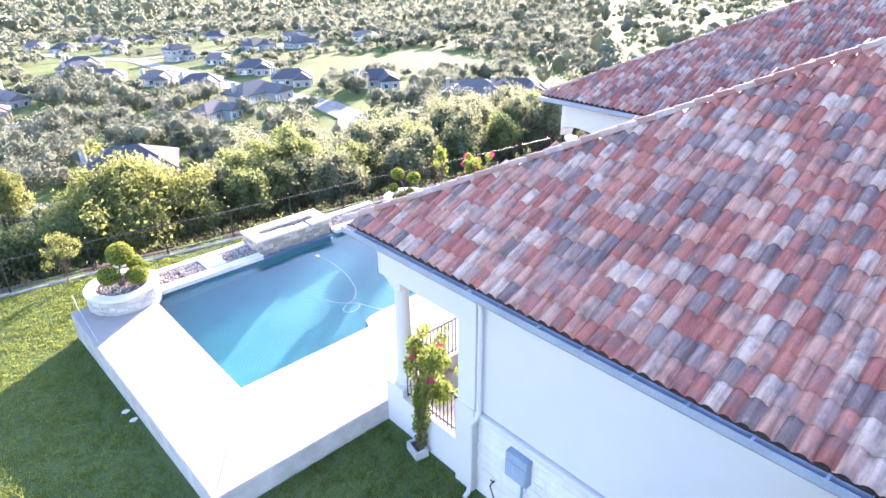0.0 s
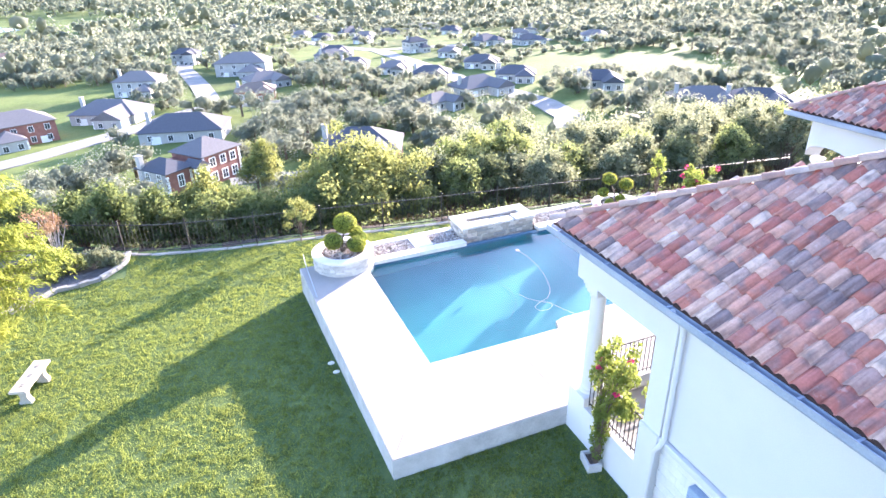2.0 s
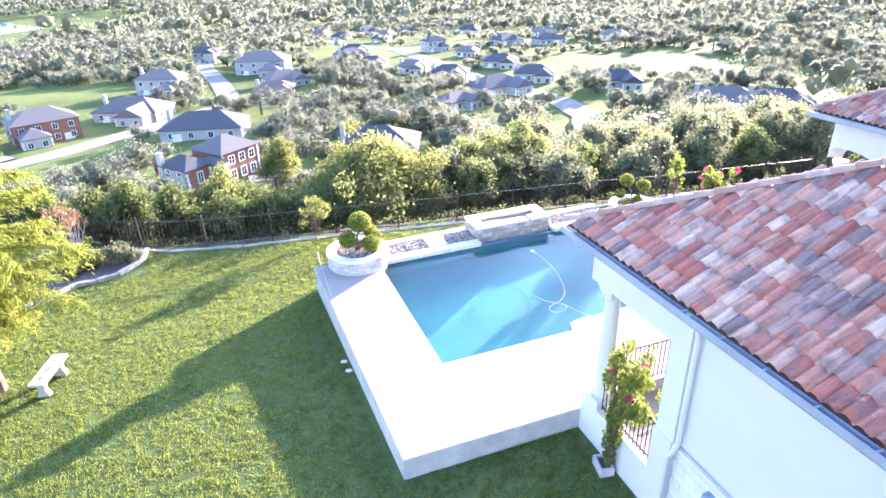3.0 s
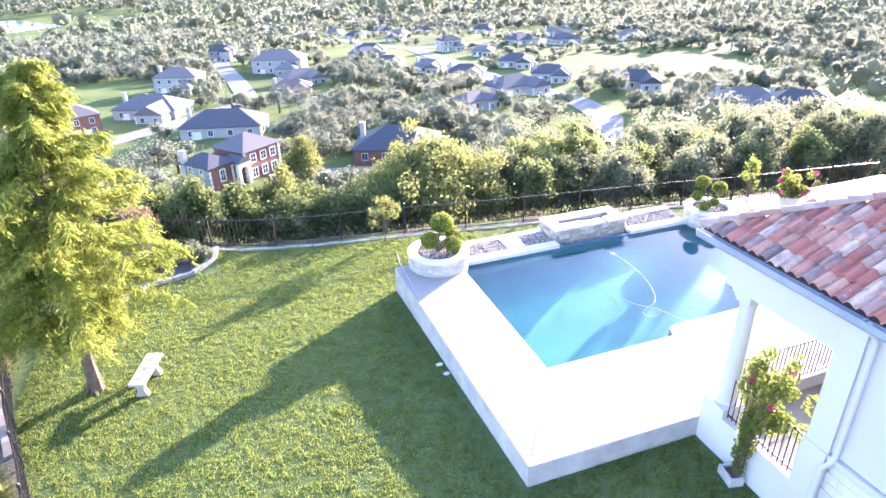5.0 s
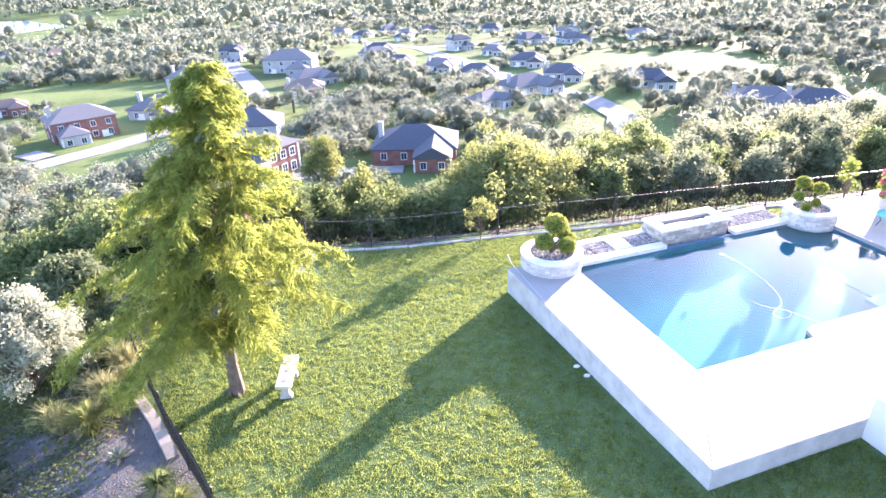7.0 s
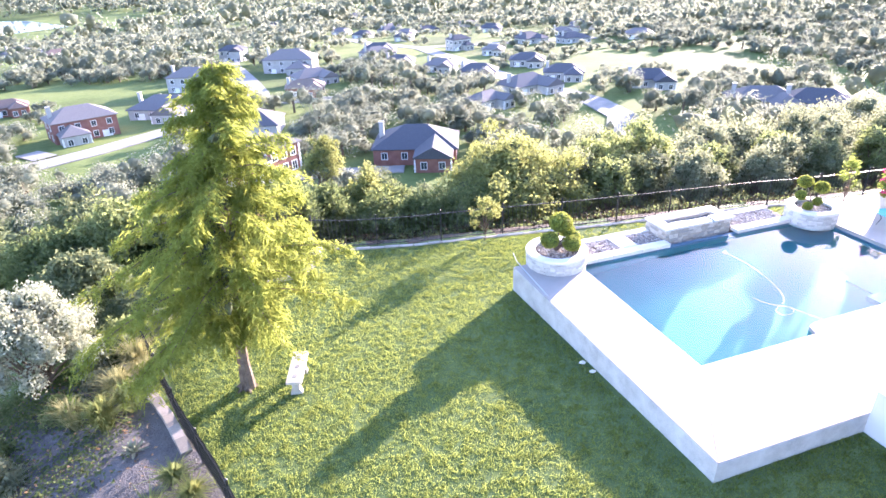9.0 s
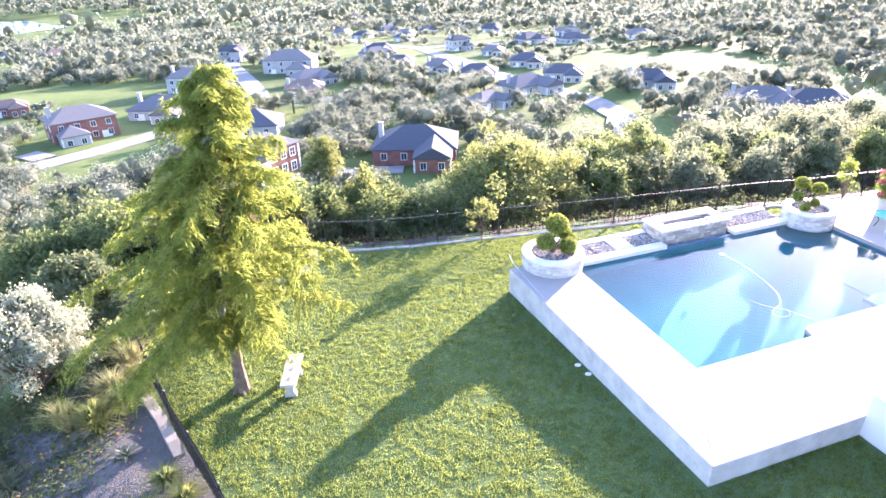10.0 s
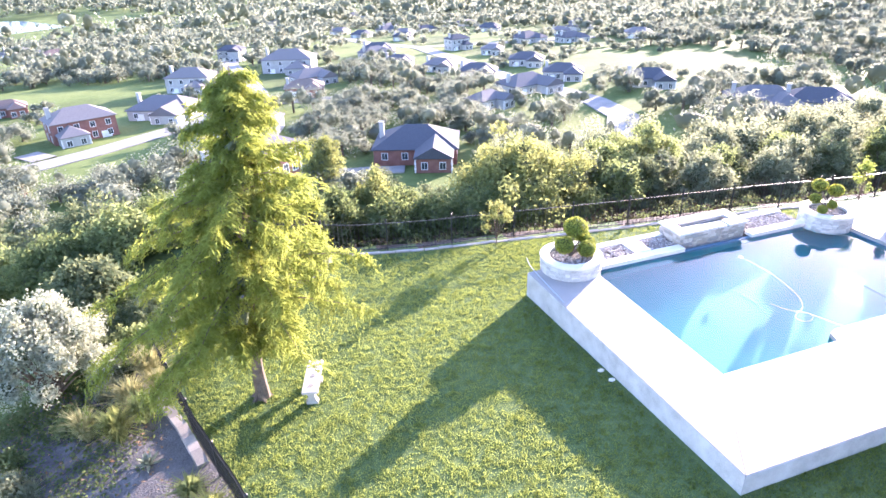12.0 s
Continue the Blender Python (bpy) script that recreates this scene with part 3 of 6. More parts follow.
def ridge_caps(owner, p, q, seed=1):
    """Overlapping half-round caps along a hip or ridge."""
    p, q = Vector(p), Vector(q)
    d = q - p
    n = int(d.length / 0.34)
    z = d.normalized()
    side = z.cross(Vector((0, 0, 1))).normalized()
    up = side.cross(z)
    m0 = Matrix((side, z, up)).transposed().to_4x4()
    v, f = [], []
    for k in range(7):
        a = math.pi * k / 6
        v.append((-math.cos(a) * 0.115, 0, math.sin(a) * 0.075 + 0.012))
    for k in range(7):
        a = math.pi * k / 6
        v.append((-math.cos(a) * 0.10, 0.42, math.sin(a) * 0.062 - 0.004))
    for k in range(6):
        f.append((k, k + 1, 7 + k + 1, 7 + k))
    f.append((0, 6, 5, 4, 3, 2, 1))
    me = mesh_of("ridge_cap", v, f, (M["cap"],), True)
    rng = random.Random(seed)
    for i in range(n):
        put("ridge_cap", me, owner, Matrix.Translation(p + z * (i * 0.34)) @ m0 @ Matrix.Rotation(rng.uniform(-.03, .03), 4, "Y"))


M["cap"] = varied("clay_cap", [(0.34, 0.20, 0.16), (0.40, 0.28, 0.23), (0.30, 0.14, 0.11), (0.44, 0.34, 0.30)], 0.75, 26.0)


def plane_part(name, pts, mat, parent, thick=0.1):
    """A roof board: a sloping outline with thickness below."""
    bm = bmesh.new()
    top = [bm.verts.new(p) for p in pts]
    low = [bm.verts.new(Vector(p) - Vector((0, 0, thick))) for p in pts]
    bm.faces.new(top)
    bm.faces.new(low[::-1])
    for i in range(len(pts)):
        j = (i + 1) % len(pts)
        bm.faces.new((top[j], top[i], low[i], low[j]))
    bmesh.ops.recalc_face_normals(bm, faces=bm.faces)
    return part(name, bm, mat, parent)


def roofs():
    RUN = 7.6
    top = EAVE + PITCH * RUN
    near = empty("roof", "hipped roof of weathered red and grey clay tiles", "roof", kind="structure")
    x0, y1 = FX, FY
    under = M["under"] = mottled("roof_underlay", (0.05, 0.03, 0.025), (0.10, 0.06, 0.05), 3.0, 20.0, 0.9)
    plane_part("roof_deck", [(x0, y1, EAVE), (x0 + RUN, y1 - RUN, top), (x0 + RUN, 0.85 - RUN, top), (x0, 0.85, EAVE)], under, near)
    plane_part("roof_deck", [(x0, y1, EAVE - .004), (WX, y1, EAVE - .004), (WX + RUN, y1 - RUN, top), (x0 + RUN, y1 - RUN, top - .004)], under, near)
    plane_part("roof_deck", [(x0, 0.85, EAVE - .002), (x0 + RUN, 0.85 - RUN, top - .002), (1.0, 0.85 - RUN, top - .002), (1.0, 0.85, EAVE - .002)], under, near)
    fw = slope_frame((x0, 0.85, EAVE), (0, -1, 0), (1, 0, PITCH))
    # x runs to -y from the inner corner; up the slope the field shifts by the run
    rows = int(RUN * PITCH_UP / SHOW)
    def keep(x, y):
        run = y / PITCH_UP
        return -(y1 - 0.85) + run + 0.03 < x < run + 0.28
    lay_tiles(near, fw @ Matrix.Translation((-9.225, 0, 0)), 9.3 + RUN, rows, lambda x, y: keep(x - 9.225, y), lambda r, x, y: r < 9 and x - 9.225 > -6.7, 3)
    fn = slope_frame((1.0, 0.85, EAVE), (-1, 0, 0), (0, -1, PITCH))
    lay_tiles(near, fn @ Matrix.Translation((-7.25, 0, 0)), 7.4, 6, lambda x, y: x - 7.25 > -5.16 - y / PITCH_UP - 0.25, lambda r, x, y: False, 4)
    ridge_caps(near, (x0 - 0.03, y1 + 0.03, EAVE + 0.085), (x0 + RUN, y1 - RUN, top + 0.095), 2)
    wing = empty("roof", "farther hipped roof wing of clay tiles with a rounded corner", "roof", kind="structure")
    RW = 8.0
    tw = EAVE + PITCH * RW
    plane_part("roof_deck", [(WX, WY, EAVE), (WX + RW, WY - RW, tw), (WX + RW, y1 - RW, tw), (WX, y1, EAVE)], under, wing)
    plane_part("roof_deck", [(WX, WY, EAVE - .004), (WX + 16, WY, EAVE - .004), (WX + 16 - RW, WY - RW, tw), (WX + RW, WY - RW, tw - .004)], under, wing)
    fv = slope_frame((WX, y1, EAVE), (0, -1, 0), (1, 0, PITCH))
    rows = int(RW * PITCH_UP / SHOW)
    lay_tiles(wing, fv @ Matrix.Translation((-4.305, 0, 0)), 4.4 + RW, rows, lambda x, y: -(WY - y1) + y / PITCH_UP + 0.03 < x - 4.305 < y / PITCH_UP + 0.28, lambda r, x, y: False, 5)
    ridge_caps(wing, (WX, WY, EAVE + 0.085), (WX + RW, WY - RW, tw + 0.095), 6)
    # eaves: soffit, gutter with its straps, downpipe
    g = empty("gutter", "metal eaves gutter coloured blue-grey for its inner shadow, with a white downpipe", "gutter", kind="structure")
    def trough(p, q, out):
        p, q, out = Vector(p), Vector(q), Vector(out)
        bm = bmesh.new()
        prof = [(0.0, 0.0), (0.0, -0.12), (0.02, -0.145), (0.10, -0.145), (0.125, -0.10), (0.13, 0.012), (0.116, 0.012), (0.111, -0.09), (0.09, -0.13), (0.02, -0.13), (0.012, 0.0)]
        ends = [[bm.verts.new(e + out * a + Vector((0, 0, b))) for a, b in prof] for e in (p, q)]
        for k in range(len(prof)):
            j = (k + 1) % len(prof)
            bm.faces.new((ends[0][k], ends[0][j], ends[1][j], ends[1][k]))
        for e in ends:
            bm.faces.new(e)
        bmesh.ops.recalc_face_normals(bm, faces=bm.faces)
        part("trough", bm, M["gutter"], g)
        n = int((q - p).length / 0.75)
        for i in range(n):
            c = p + (q - p) * ((i + 0.5) / n)
            d = (q - p).normalized() * 0.018
            b = bmesh.new()
            vs = [b.verts.new(c + s * d + out * o + Vector((0, 0, 0.004 + dz))) for o in (0.0, 0.13) for s in (-1, 1) for dz in (0, 0.006)]
            bmesh.ops.convex_hull(b, input=vs)
            part("strap", b, M["gutter"], g)
    trough((x0 - 0.02, 1.0, EAVE + 0.0), (x0 - 0.02, y1, EAVE + 0.0), (-1, 0, 0))
    trough((1.0, 0.865, EAVE), (x0 - 0.02, 0.865, EAVE), (0, 1, 0))
    trough((WX - 0.02, y1, EAVE), (WX - 0.02, WY, EAVE), (-1, 0, 0))
    part("downpipe", tube([(6.03, 6.62, 4.72), (6.1, 6.62, 4.60), (6.28, 6.62, 4.42), (6.33, 6.62, 4.25), (6.33, 6.62, 2.05), (6.28, 6.64, 1.9), (6.24, 6.72, 1.75), (6.24, 6.74, 0.2), (6.18, 6.72, 0.06), (6.05, 6.7, 0.02)], 0.048, 10), M["stucco"], g)
    s = part("soffit", box(x0 + 0.0, 6.41, 0.91, 9.99, EAVE - 0.135, EAVE - 0.11), M["stucco"])
    tagged(s, "white boarded soffit under the eaves", "soffit", kind="structure")
    s = part("soffit", box(6.411, WX, 9.625, 9.99, EAVE - 0.135, EAVE - 0.11), M["stucco"])
    tagged(s, "white boarded soffit under the eaves", "soffit", kind="structure")


roofs()


def far_wing():
    """The farther wing's white wall: a rounded corner over arched openings."""
    w = empty("wall_wing", "white stucco wing with a rounded corner and arched openings", "wall", kind="structure")
    path = [(17.9, 9.2 + 0.25 * i) for i in range(17)] + [(17.9 + 1.0 - math.cos(a) * 1.0, 13.3 + math.sin(a) * 1.0) for a in (math.pi / 2 * k / 8 for k in range(1, 9))] + [(18.9 + i * 0.5, 14.3) for i in range(1, 24)]
    bm = bmesh.new()
    def low(i):
        s = i * 0.25
        return 3.05 + 0.75 * max(0.0, 1 - ((s % 2.6) / 1.3 - 1) ** 2) ** 0.5
    outer = [[bm.verts.new((x, y, z)) for z in (low(i), 4.71)] for i, (x, y) in enumerate(path)]
    inner = [[bm.verts.new((x + 0.3, y - (0.3 if i > 18 else 0), z)) for z in (low(i), 4.71)] for i, (x, y) in enumerate(path)]
    for i in range(len(path) - 1):
        bm.faces.new((outer[i][0], outer[i + 1][0], outer[i + 1][1], outer[i][1]))
        bm.faces.new((inner[i + 1][0], inner[i][0], inner[i][1], inner[i + 1][1]))
        bm.faces.new((outer[i + 1][0], outer[i][0], inner[i][0], inner[i + 1][0]))
    part("arcade", bm, M["stucco"], w)
    part("back_wall", box(20.5, 20.8, 9.4, 13.6, -0.4, 4.69), M["stucco"], w)
    part("floor", box(17.41, 29.0, 9.4, 14.3, DECK - 0.2, DECK - 0.01), M["concrete"], w)
    for x, y in ((18.05, 10.6), (18.05, 13.2), (19.0, 14.1), (21.8, 14.1)):
        part("pillar", lathe([(0.0, DECK - .02), (0.24, DECK - .02), (0.24, DECK + .1), (0.17, DECK + .16), (0.16, 2.85), (0.24, 2.95), (0.24, 3.06), (0, 3.06)], 20, centre=(x, y)), M["stucco"], w)


far_wing()


# ---- planters, fences and garden furniture ----
def ball_leaves(name, r, seed, parent, m, count=2600, size=0.03):
    rng = np.random.default_rng(seed)
    d = rng.normal(0, 1, (count, 3))
    d /= np.linalg.norm(d, axis=1, keepdims=True)
    lump = 1 + 0.05 * np.sin(d[:, 0:1] * 5 + seed) * np.cos(d[:, 1:2] * 4)
    pts = d * r * rng.uniform(0.9, 1.03, (count, 1)) * lump * (1, 1, 0.88)
    ob = put(name, leaf_mesh(name, pts, d, size, M["topiary"], rng, 1.4, 0.6), parent, m)
    # solid core darker than the leaves, standing for shade between them
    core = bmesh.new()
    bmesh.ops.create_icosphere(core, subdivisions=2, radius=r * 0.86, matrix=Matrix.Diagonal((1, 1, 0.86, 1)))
    part("shade_core", core, M["ball_shade"], ob)
    return ob


# the topiary's leaf green, darkened as shade inside the balls
M["ball_shade"] = mottled("dark_ball_core", (0.04, 0.06, 0.012), (0.10, 0.13, 0.02), 6.0, 60.0, 0.9, 0.5)


def planter(x, y, r, base, top, seed, label):
    p = empty("planter", label, "planter", pose(x, y, 0))
    wall = r - 0.05
    part("planter_wall", lathe([(wall - .24, base), (wall, base), (wall, top - .09), (wall - .24, top - .09), (wall - .24, base)], 48), M["stack_core"], p)
    part("rim", lathe([(r - .30, top - .086), (r - .01, top - .086), (r, top - .075), (r, top - .01), (r - .01, top), (r - .29, top), (r - .30, top - .01), (r - .30, top - .086)], 48), M["coping"], p)
    part("soil", lathe([(0, base), (r - .30, base), (r - .30, top - .12), (0, top - .07)], 32), M["soil"], p)
    # small cladding stones round the wall
    rng = random.Random(seed)
    z = base + 0.005
    while z < top - 0.1:
        h = min(rng.uniform(0.06, 0.10), top - .092 - z)
        if h < 0.02:
            break
        a = rng.uniform(0, 0.2)
        end = a + 2 * math.pi
        while a < end - 0.02:
            l = min(rng.uniform(0.13, 0.32) / wall, end - a)
            out = wall + rng.uniform(0.012, 0.035)
            bm = bmesh.new()
            vs = [bm.verts.new((rr * math.cos(aa), rr * math.sin(aa), zz)) for aa in (a + .004, a + l - .004) for rr in (wall - .02, out) for zz in (z + .003, z + h - .003)]
            bmesh.ops.convex_hull(bm, input=vs)
            part("stone", bm, M["planter_stone"], p)
            a += l
        z += h
    return p


M["planter_stone"] = varied("pale_planter_stone", [(0.50, 0.48, 0.44), (0.58, 0.56, 0.52), (0.46, 0.45, 0.42), (0.62, 0.60, 0.56)], 0.85, 35.0, stained=0.2)
M["stack_core"] = mottled("planter_mortar", (0.30, 0.28, 0.25), (0.42, 0.40, 0.36), 4.0, 40.0, 0.9)


def topiary(x, y, z, balls, seed):
    t = empty("topiary", "clipped pompom topiary shrub with yellow-green balls", "topiary", pose(x, y, z), "pompom topiaries")
    trunk = bmesh.new()
    for bx, by, bz, r in balls:
        tube([(0, 0, -0.06), (bx * 0.3, by * 0.3, bz * 0.45), (bx, by, bz)], [0.03, 0.025, 0.015], 6, trunk)
    part("stem", trunk, M["bark"], t)
    for k, (bx, by, bz, r) in enumerate(balls):
        ball_leaves("pompom", r, seed + k, t, Matrix.Translation((bx, by, bz)), int(14000 * r * r) + 300, 0.035)


P1, P2 = (3.58, 18.42), (14.06, 18.02)
planter(*P1, 1.0, 0.15, 0.95, 11, "round stone planter with a pale limestone rim")
topiary(P1[0], P1[1] + 0.05, 0.87, [(0.20, 0.12, 0.92, 0.37), (-0.28, -0.05, 0.44, 0.30), (0.42, -0.26, 0.30, 0.30), (0.52, 0.16, 0.52, 0.23), (0.66, 0.02, 0.36, 0.21)], 20)
stones("gravel", "grey gravel round the topiary in the planter", lambda r: (lambda a, q: (P1[0] + q * math.cos(a), P1[1] + q * math.sin(a)))(r.uniform(0, 6.28), 0.68 * math.sqrt(r.uniform(0, 1))), 500, 0.03, M["gravel"], 4, 0.86)
planter(*P2, 0.92, 0.15, 0.90, 12, "round stone planter with a pale limestone rim")
topiary(P2[0], P2[1] + 0.05, 0.82, [(-0.05, 0.45, 0.86, 0.26), (0.56, 0.22, 0.62, 0.26), (-0.56, 0.10, 0.52, 0.20), (-0.48, -0.22, 0.20, 0.17), (0.06, -0.14, 0.26, 0.17)], 40)
stones("gravel", "grey gravel round the topiary in the planter", lambda r: (lambda a, q: (P2[0] + q * math.cos(a), P2[1] + q * math.sin(a)))(r.uniform(0, 6.28), 0.54 * math.sqrt(r.uniform(0, 1))), 350, 0.03, M["gravel"], 5, 0.81)


def iron_fence(name, pts, height, label, step=0.16, posts=2.45, kerb=True):
    """A fence of slender bars on a low kerb, along points in plan."""
    f = empty(name, label, "fence", group="fences")
    pts = [Vector((x, y, ground_z(x, y))) for x, y in pts]
    lens = [0.0]
    for a, b in zip(pts, pts[1:]):
        lens.append(lens[-1] + (b - a).length)
    def at(s):
        for k in range(len(pts) - 1):
            if s <= lens[k + 1] or k == len(pts) - 2:
                return pts[k].lerp(pts[k + 1], (s - lens[k]) / (lens[k + 1] - lens[k])), (pts[k + 1] - pts[k]).normalized()
    total = lens[-1]
    bm = box(-.006, .006, -.006, .006, 0.05, height + 0.13)
    bar = bpy.data.meshes.new("picket")
    bm.to_mesh(bar)
    bm.free()
    bar.materials.append(M["iron"])
    bm = box(-.024, .024, -.024, .024, -0.1, height + 0.12)
    lathe([(0.035, height + .12), (0.035, height + .14), (0.0, height + .18)], 8, bm)
    post = bpy.data.meshes.new("post")
    bm.to_mesh(post)
    bm.free()
    post.materials.append(M["iron"])
    n = int(total / posts)
    for i in range(n + 1):
        p, d = at(total * i / n)
        put("post", post, f, Matrix.Translation(p) @ Matrix.Rotation(math.atan2(d.y, d.x), 4, "Z"))
    rest = bmesh.new()
    m = int(total / step)
    for i in range(m + 1):
        p, d = at(total * i / m)
        if i < 290:
            put("picket", bar, f, Matrix.Translation(p) @ Matrix.Rotation(math.atan2(d.y, d.x), 4, "Z"))
        else:
            box(p.x - .007, p.x + .007, p.y - .007, p.y + .007, p.z + .05, p.z + height + .13, bm=rest)
    if rest.verts:
        tagged(part("pickets", rest, M["iron"], f), kind="stuff")
    else:
        rest.free()
    k = max(2, int(total / 0.8))
    path = [at(total * i / k)[0] for i in range(k + 1)]
    for z in (0.12, height - 0.02):
        part("rail", tube([p + Vector((0, 0, z)) for p in path], 0.02, 4), M["iron"], f)
    if kerb:
        n = int(total / 0.55)
        for i in range(n):
            p, d = at(total * (i + 0.5) / n)
            b = box(-.268, .268, -.075, .075, -0.3, 0.055 + 0.012 * math.sin(i * 2.3), 0.012)
            b.transform(Matrix.Translation(p + Vector((-d.y, d.x, 0)) * -0.16) @ Matrix.Rotation(math.atan2(d.y, d.x) + 0.02 * math.sin(i * 5.1), 4, "Z"))
            part("kerb_stone", b, M["kerb"], f)
    return f


M["kerb"] = varied("kerb_stone", [(0.36, 0.33, 0.29), (0.31, 0.29, 0.26), (0.41, 0.38, 0.335)], 0.9, 30.0)
iron_fence("iron_fence", [(x, fence_y(x)) for x in (-8.0, -5.0, -2.3, 0.2, 3.5, 7.7, 11.0, 15.3, 18, 21.7, 26)], 1.18, "black iron picket fence along the hilltop edge on a stone kerb")
iron_fence("iron_fence", [(-9.15, 19.6), (-8.6, 17.6), (-7.92, 15.2), (-7.12, 12.9), (-6.42, 10.5)], 0.9, "black mesh fence beside the lawn", 0.07, 1.9, False)


def garden_bench():
    b = empty("garden_bench", "pale cast-stone garden bench with carved rosettes", "bench", pose(-5.15, 16.30, 0.04, 0, 0, -16))
    z = ground_z(-5.1, 16.0)
    part("seat", box(-.20, .20, -.66, .66, z + .40, z + .47, 0.012), M["bench_stone"], b)
    for s in (-1, 1):
        prof = [(0.15, -0.08), (0.15, 0.04), (0.12, 0.08), (0.085, 0.16), (0.09, 0.24), (0.13, 0.32), (0.14, 0.398)]
        bm = bmesh.new()
        rings = [[bm.verts.new((sx * r, s * .44 + sy * 0.07, z + h)) for sx, sy in ((-1, -1), (1, -1), (1, 1), (-1, 1))] for r, h in prof]
        for p, q in zip(rings, rings[1:]):
            for k in range(4):
                bm.faces.new((p[k], p[(k + 1) % 4], q[(k + 1) % 4], q[k]))
        bm.faces.new(rings[0][::-1])
        bm.faces.new(rings[-1])
        part("leg", bm, M["bench_stone"], b)
    for y in (-.40, 0, .40):
        part("rosette", lathe([(0.0, z + .478), (0.03, z + .476), (0.035, z + .471), (0.05, z + .471), (0.055, z + .479), (0.07, z + .479), (0.075, z + .47)], 16, centre=(0, y)), M["rosette"], b)


M["bench_stone"] = mottled("cast_bench_stone", (0.34, 0.31, 0.26), (0.50, 0.46, 0.39), 3.0, 45.0, 0.9, 0.4)
M["rosette"] = mottled("worn_stone", (0.20, 0.19, 0.175), (0.34, 0.31, 0.27), 8.0, 60.0, 0.9)
garden_bench()


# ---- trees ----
# Light-blocking lumps inside crowns: dull green for shade, raised a little for haze.
M["crown_shade"] = mottled("shade_core", (0.065, 0.078, 0.045), (0.135, 0.155, 0.085), 2.0, 14.0, 0.95, 0.8, spec=0.05, distance=0.1)


def tree(name, x, y, z, height, spread, material, seed, label, leaf=0.16, count=3200, trunk_r=0.14, low=0.3, group="", blobs=18, squash=0.75, clump=(0.18, 0.40), heart=0.52):
    """A broad-leaved tree: trunk, limbs, and a crown of many small leaves in clumps."""
    rng = np.random.default_rng(seed)
    r = random.Random(seed)
    t = empty(name, label, "tree", pose(x, y, z), group)
    wood = bmesh.new()
    lean = Vector((r.uniform(-.1, .1), r.uniform(-.1, .1), 0)) * height
    fork = height * low
    tube([(0, 0, -0.3), lean * 0.2 + Vector((0, 0, fork * .5)), lean * 0.5 + Vector((0, 0, fork))], [trunk_r * 1.25, trunk_r, trunk_r * .8], 7, wood)
    clumps = []
    for k in range(blobs):
        a = 2.4 * k + r.uniform(-.4, .4)
        q = math.sqrt((k + 0.5) / blobs)
        h = height * (low + (1 - low) * (0.30 + 0.58 * (1 - q * q * .85)) + r.uniform(-.12, .10))
        c = Vector((math.cos(a) * q * spread * .68, math.sin(a) * q * spread * .68, h)) + lean
        s = spread * r.uniform(*clump)
        clumps.append((c.x, c.y, c.z - s * .3, s, s * squash))
        mid = Vector((c.x * .45, c.y * .45, fork + (c.z - fork) * .55))
        tube([lean * .5 + Vector((0, 0, fork * .9)), mid, c], [trunk_r * .55, trunk_r * .3, trunk_r * .08], 5, wood)
    part("trunk", wood, M["bark"], t)
    for k in range(blobs):
        c = clumps[k]
        for _ in range(2):
            clumps.append((c[0] + r.uniform(-1, 1) * c[3], c[1] + r.uniform(-1, 1) * c[3], c[2] + r.uniform(-.6, 1.1) * c[3], c[3] * r.uniform(.3, .6), c[3] * r.uniform(.3, .7)))
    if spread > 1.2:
        # solid lumps added to block light and darken the crown's inside
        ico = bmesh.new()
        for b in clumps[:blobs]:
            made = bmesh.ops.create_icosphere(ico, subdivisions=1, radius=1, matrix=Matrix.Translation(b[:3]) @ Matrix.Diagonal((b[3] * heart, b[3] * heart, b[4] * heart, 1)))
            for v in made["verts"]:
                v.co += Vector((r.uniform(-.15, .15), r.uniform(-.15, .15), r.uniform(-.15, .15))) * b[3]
        part("shade_core", ico, M["crown_shade"], t)
    pts, d = blob_points(rng, clumps, int(count * 1.5), .5, 1.18)
    stray = rng.normal(0, leaf * .9, pts.shape)
    put("crown", leaf_mesh("crown", pts + stray, d, leaf, material, rng, 1.5, 0.75, True), t)
    return t


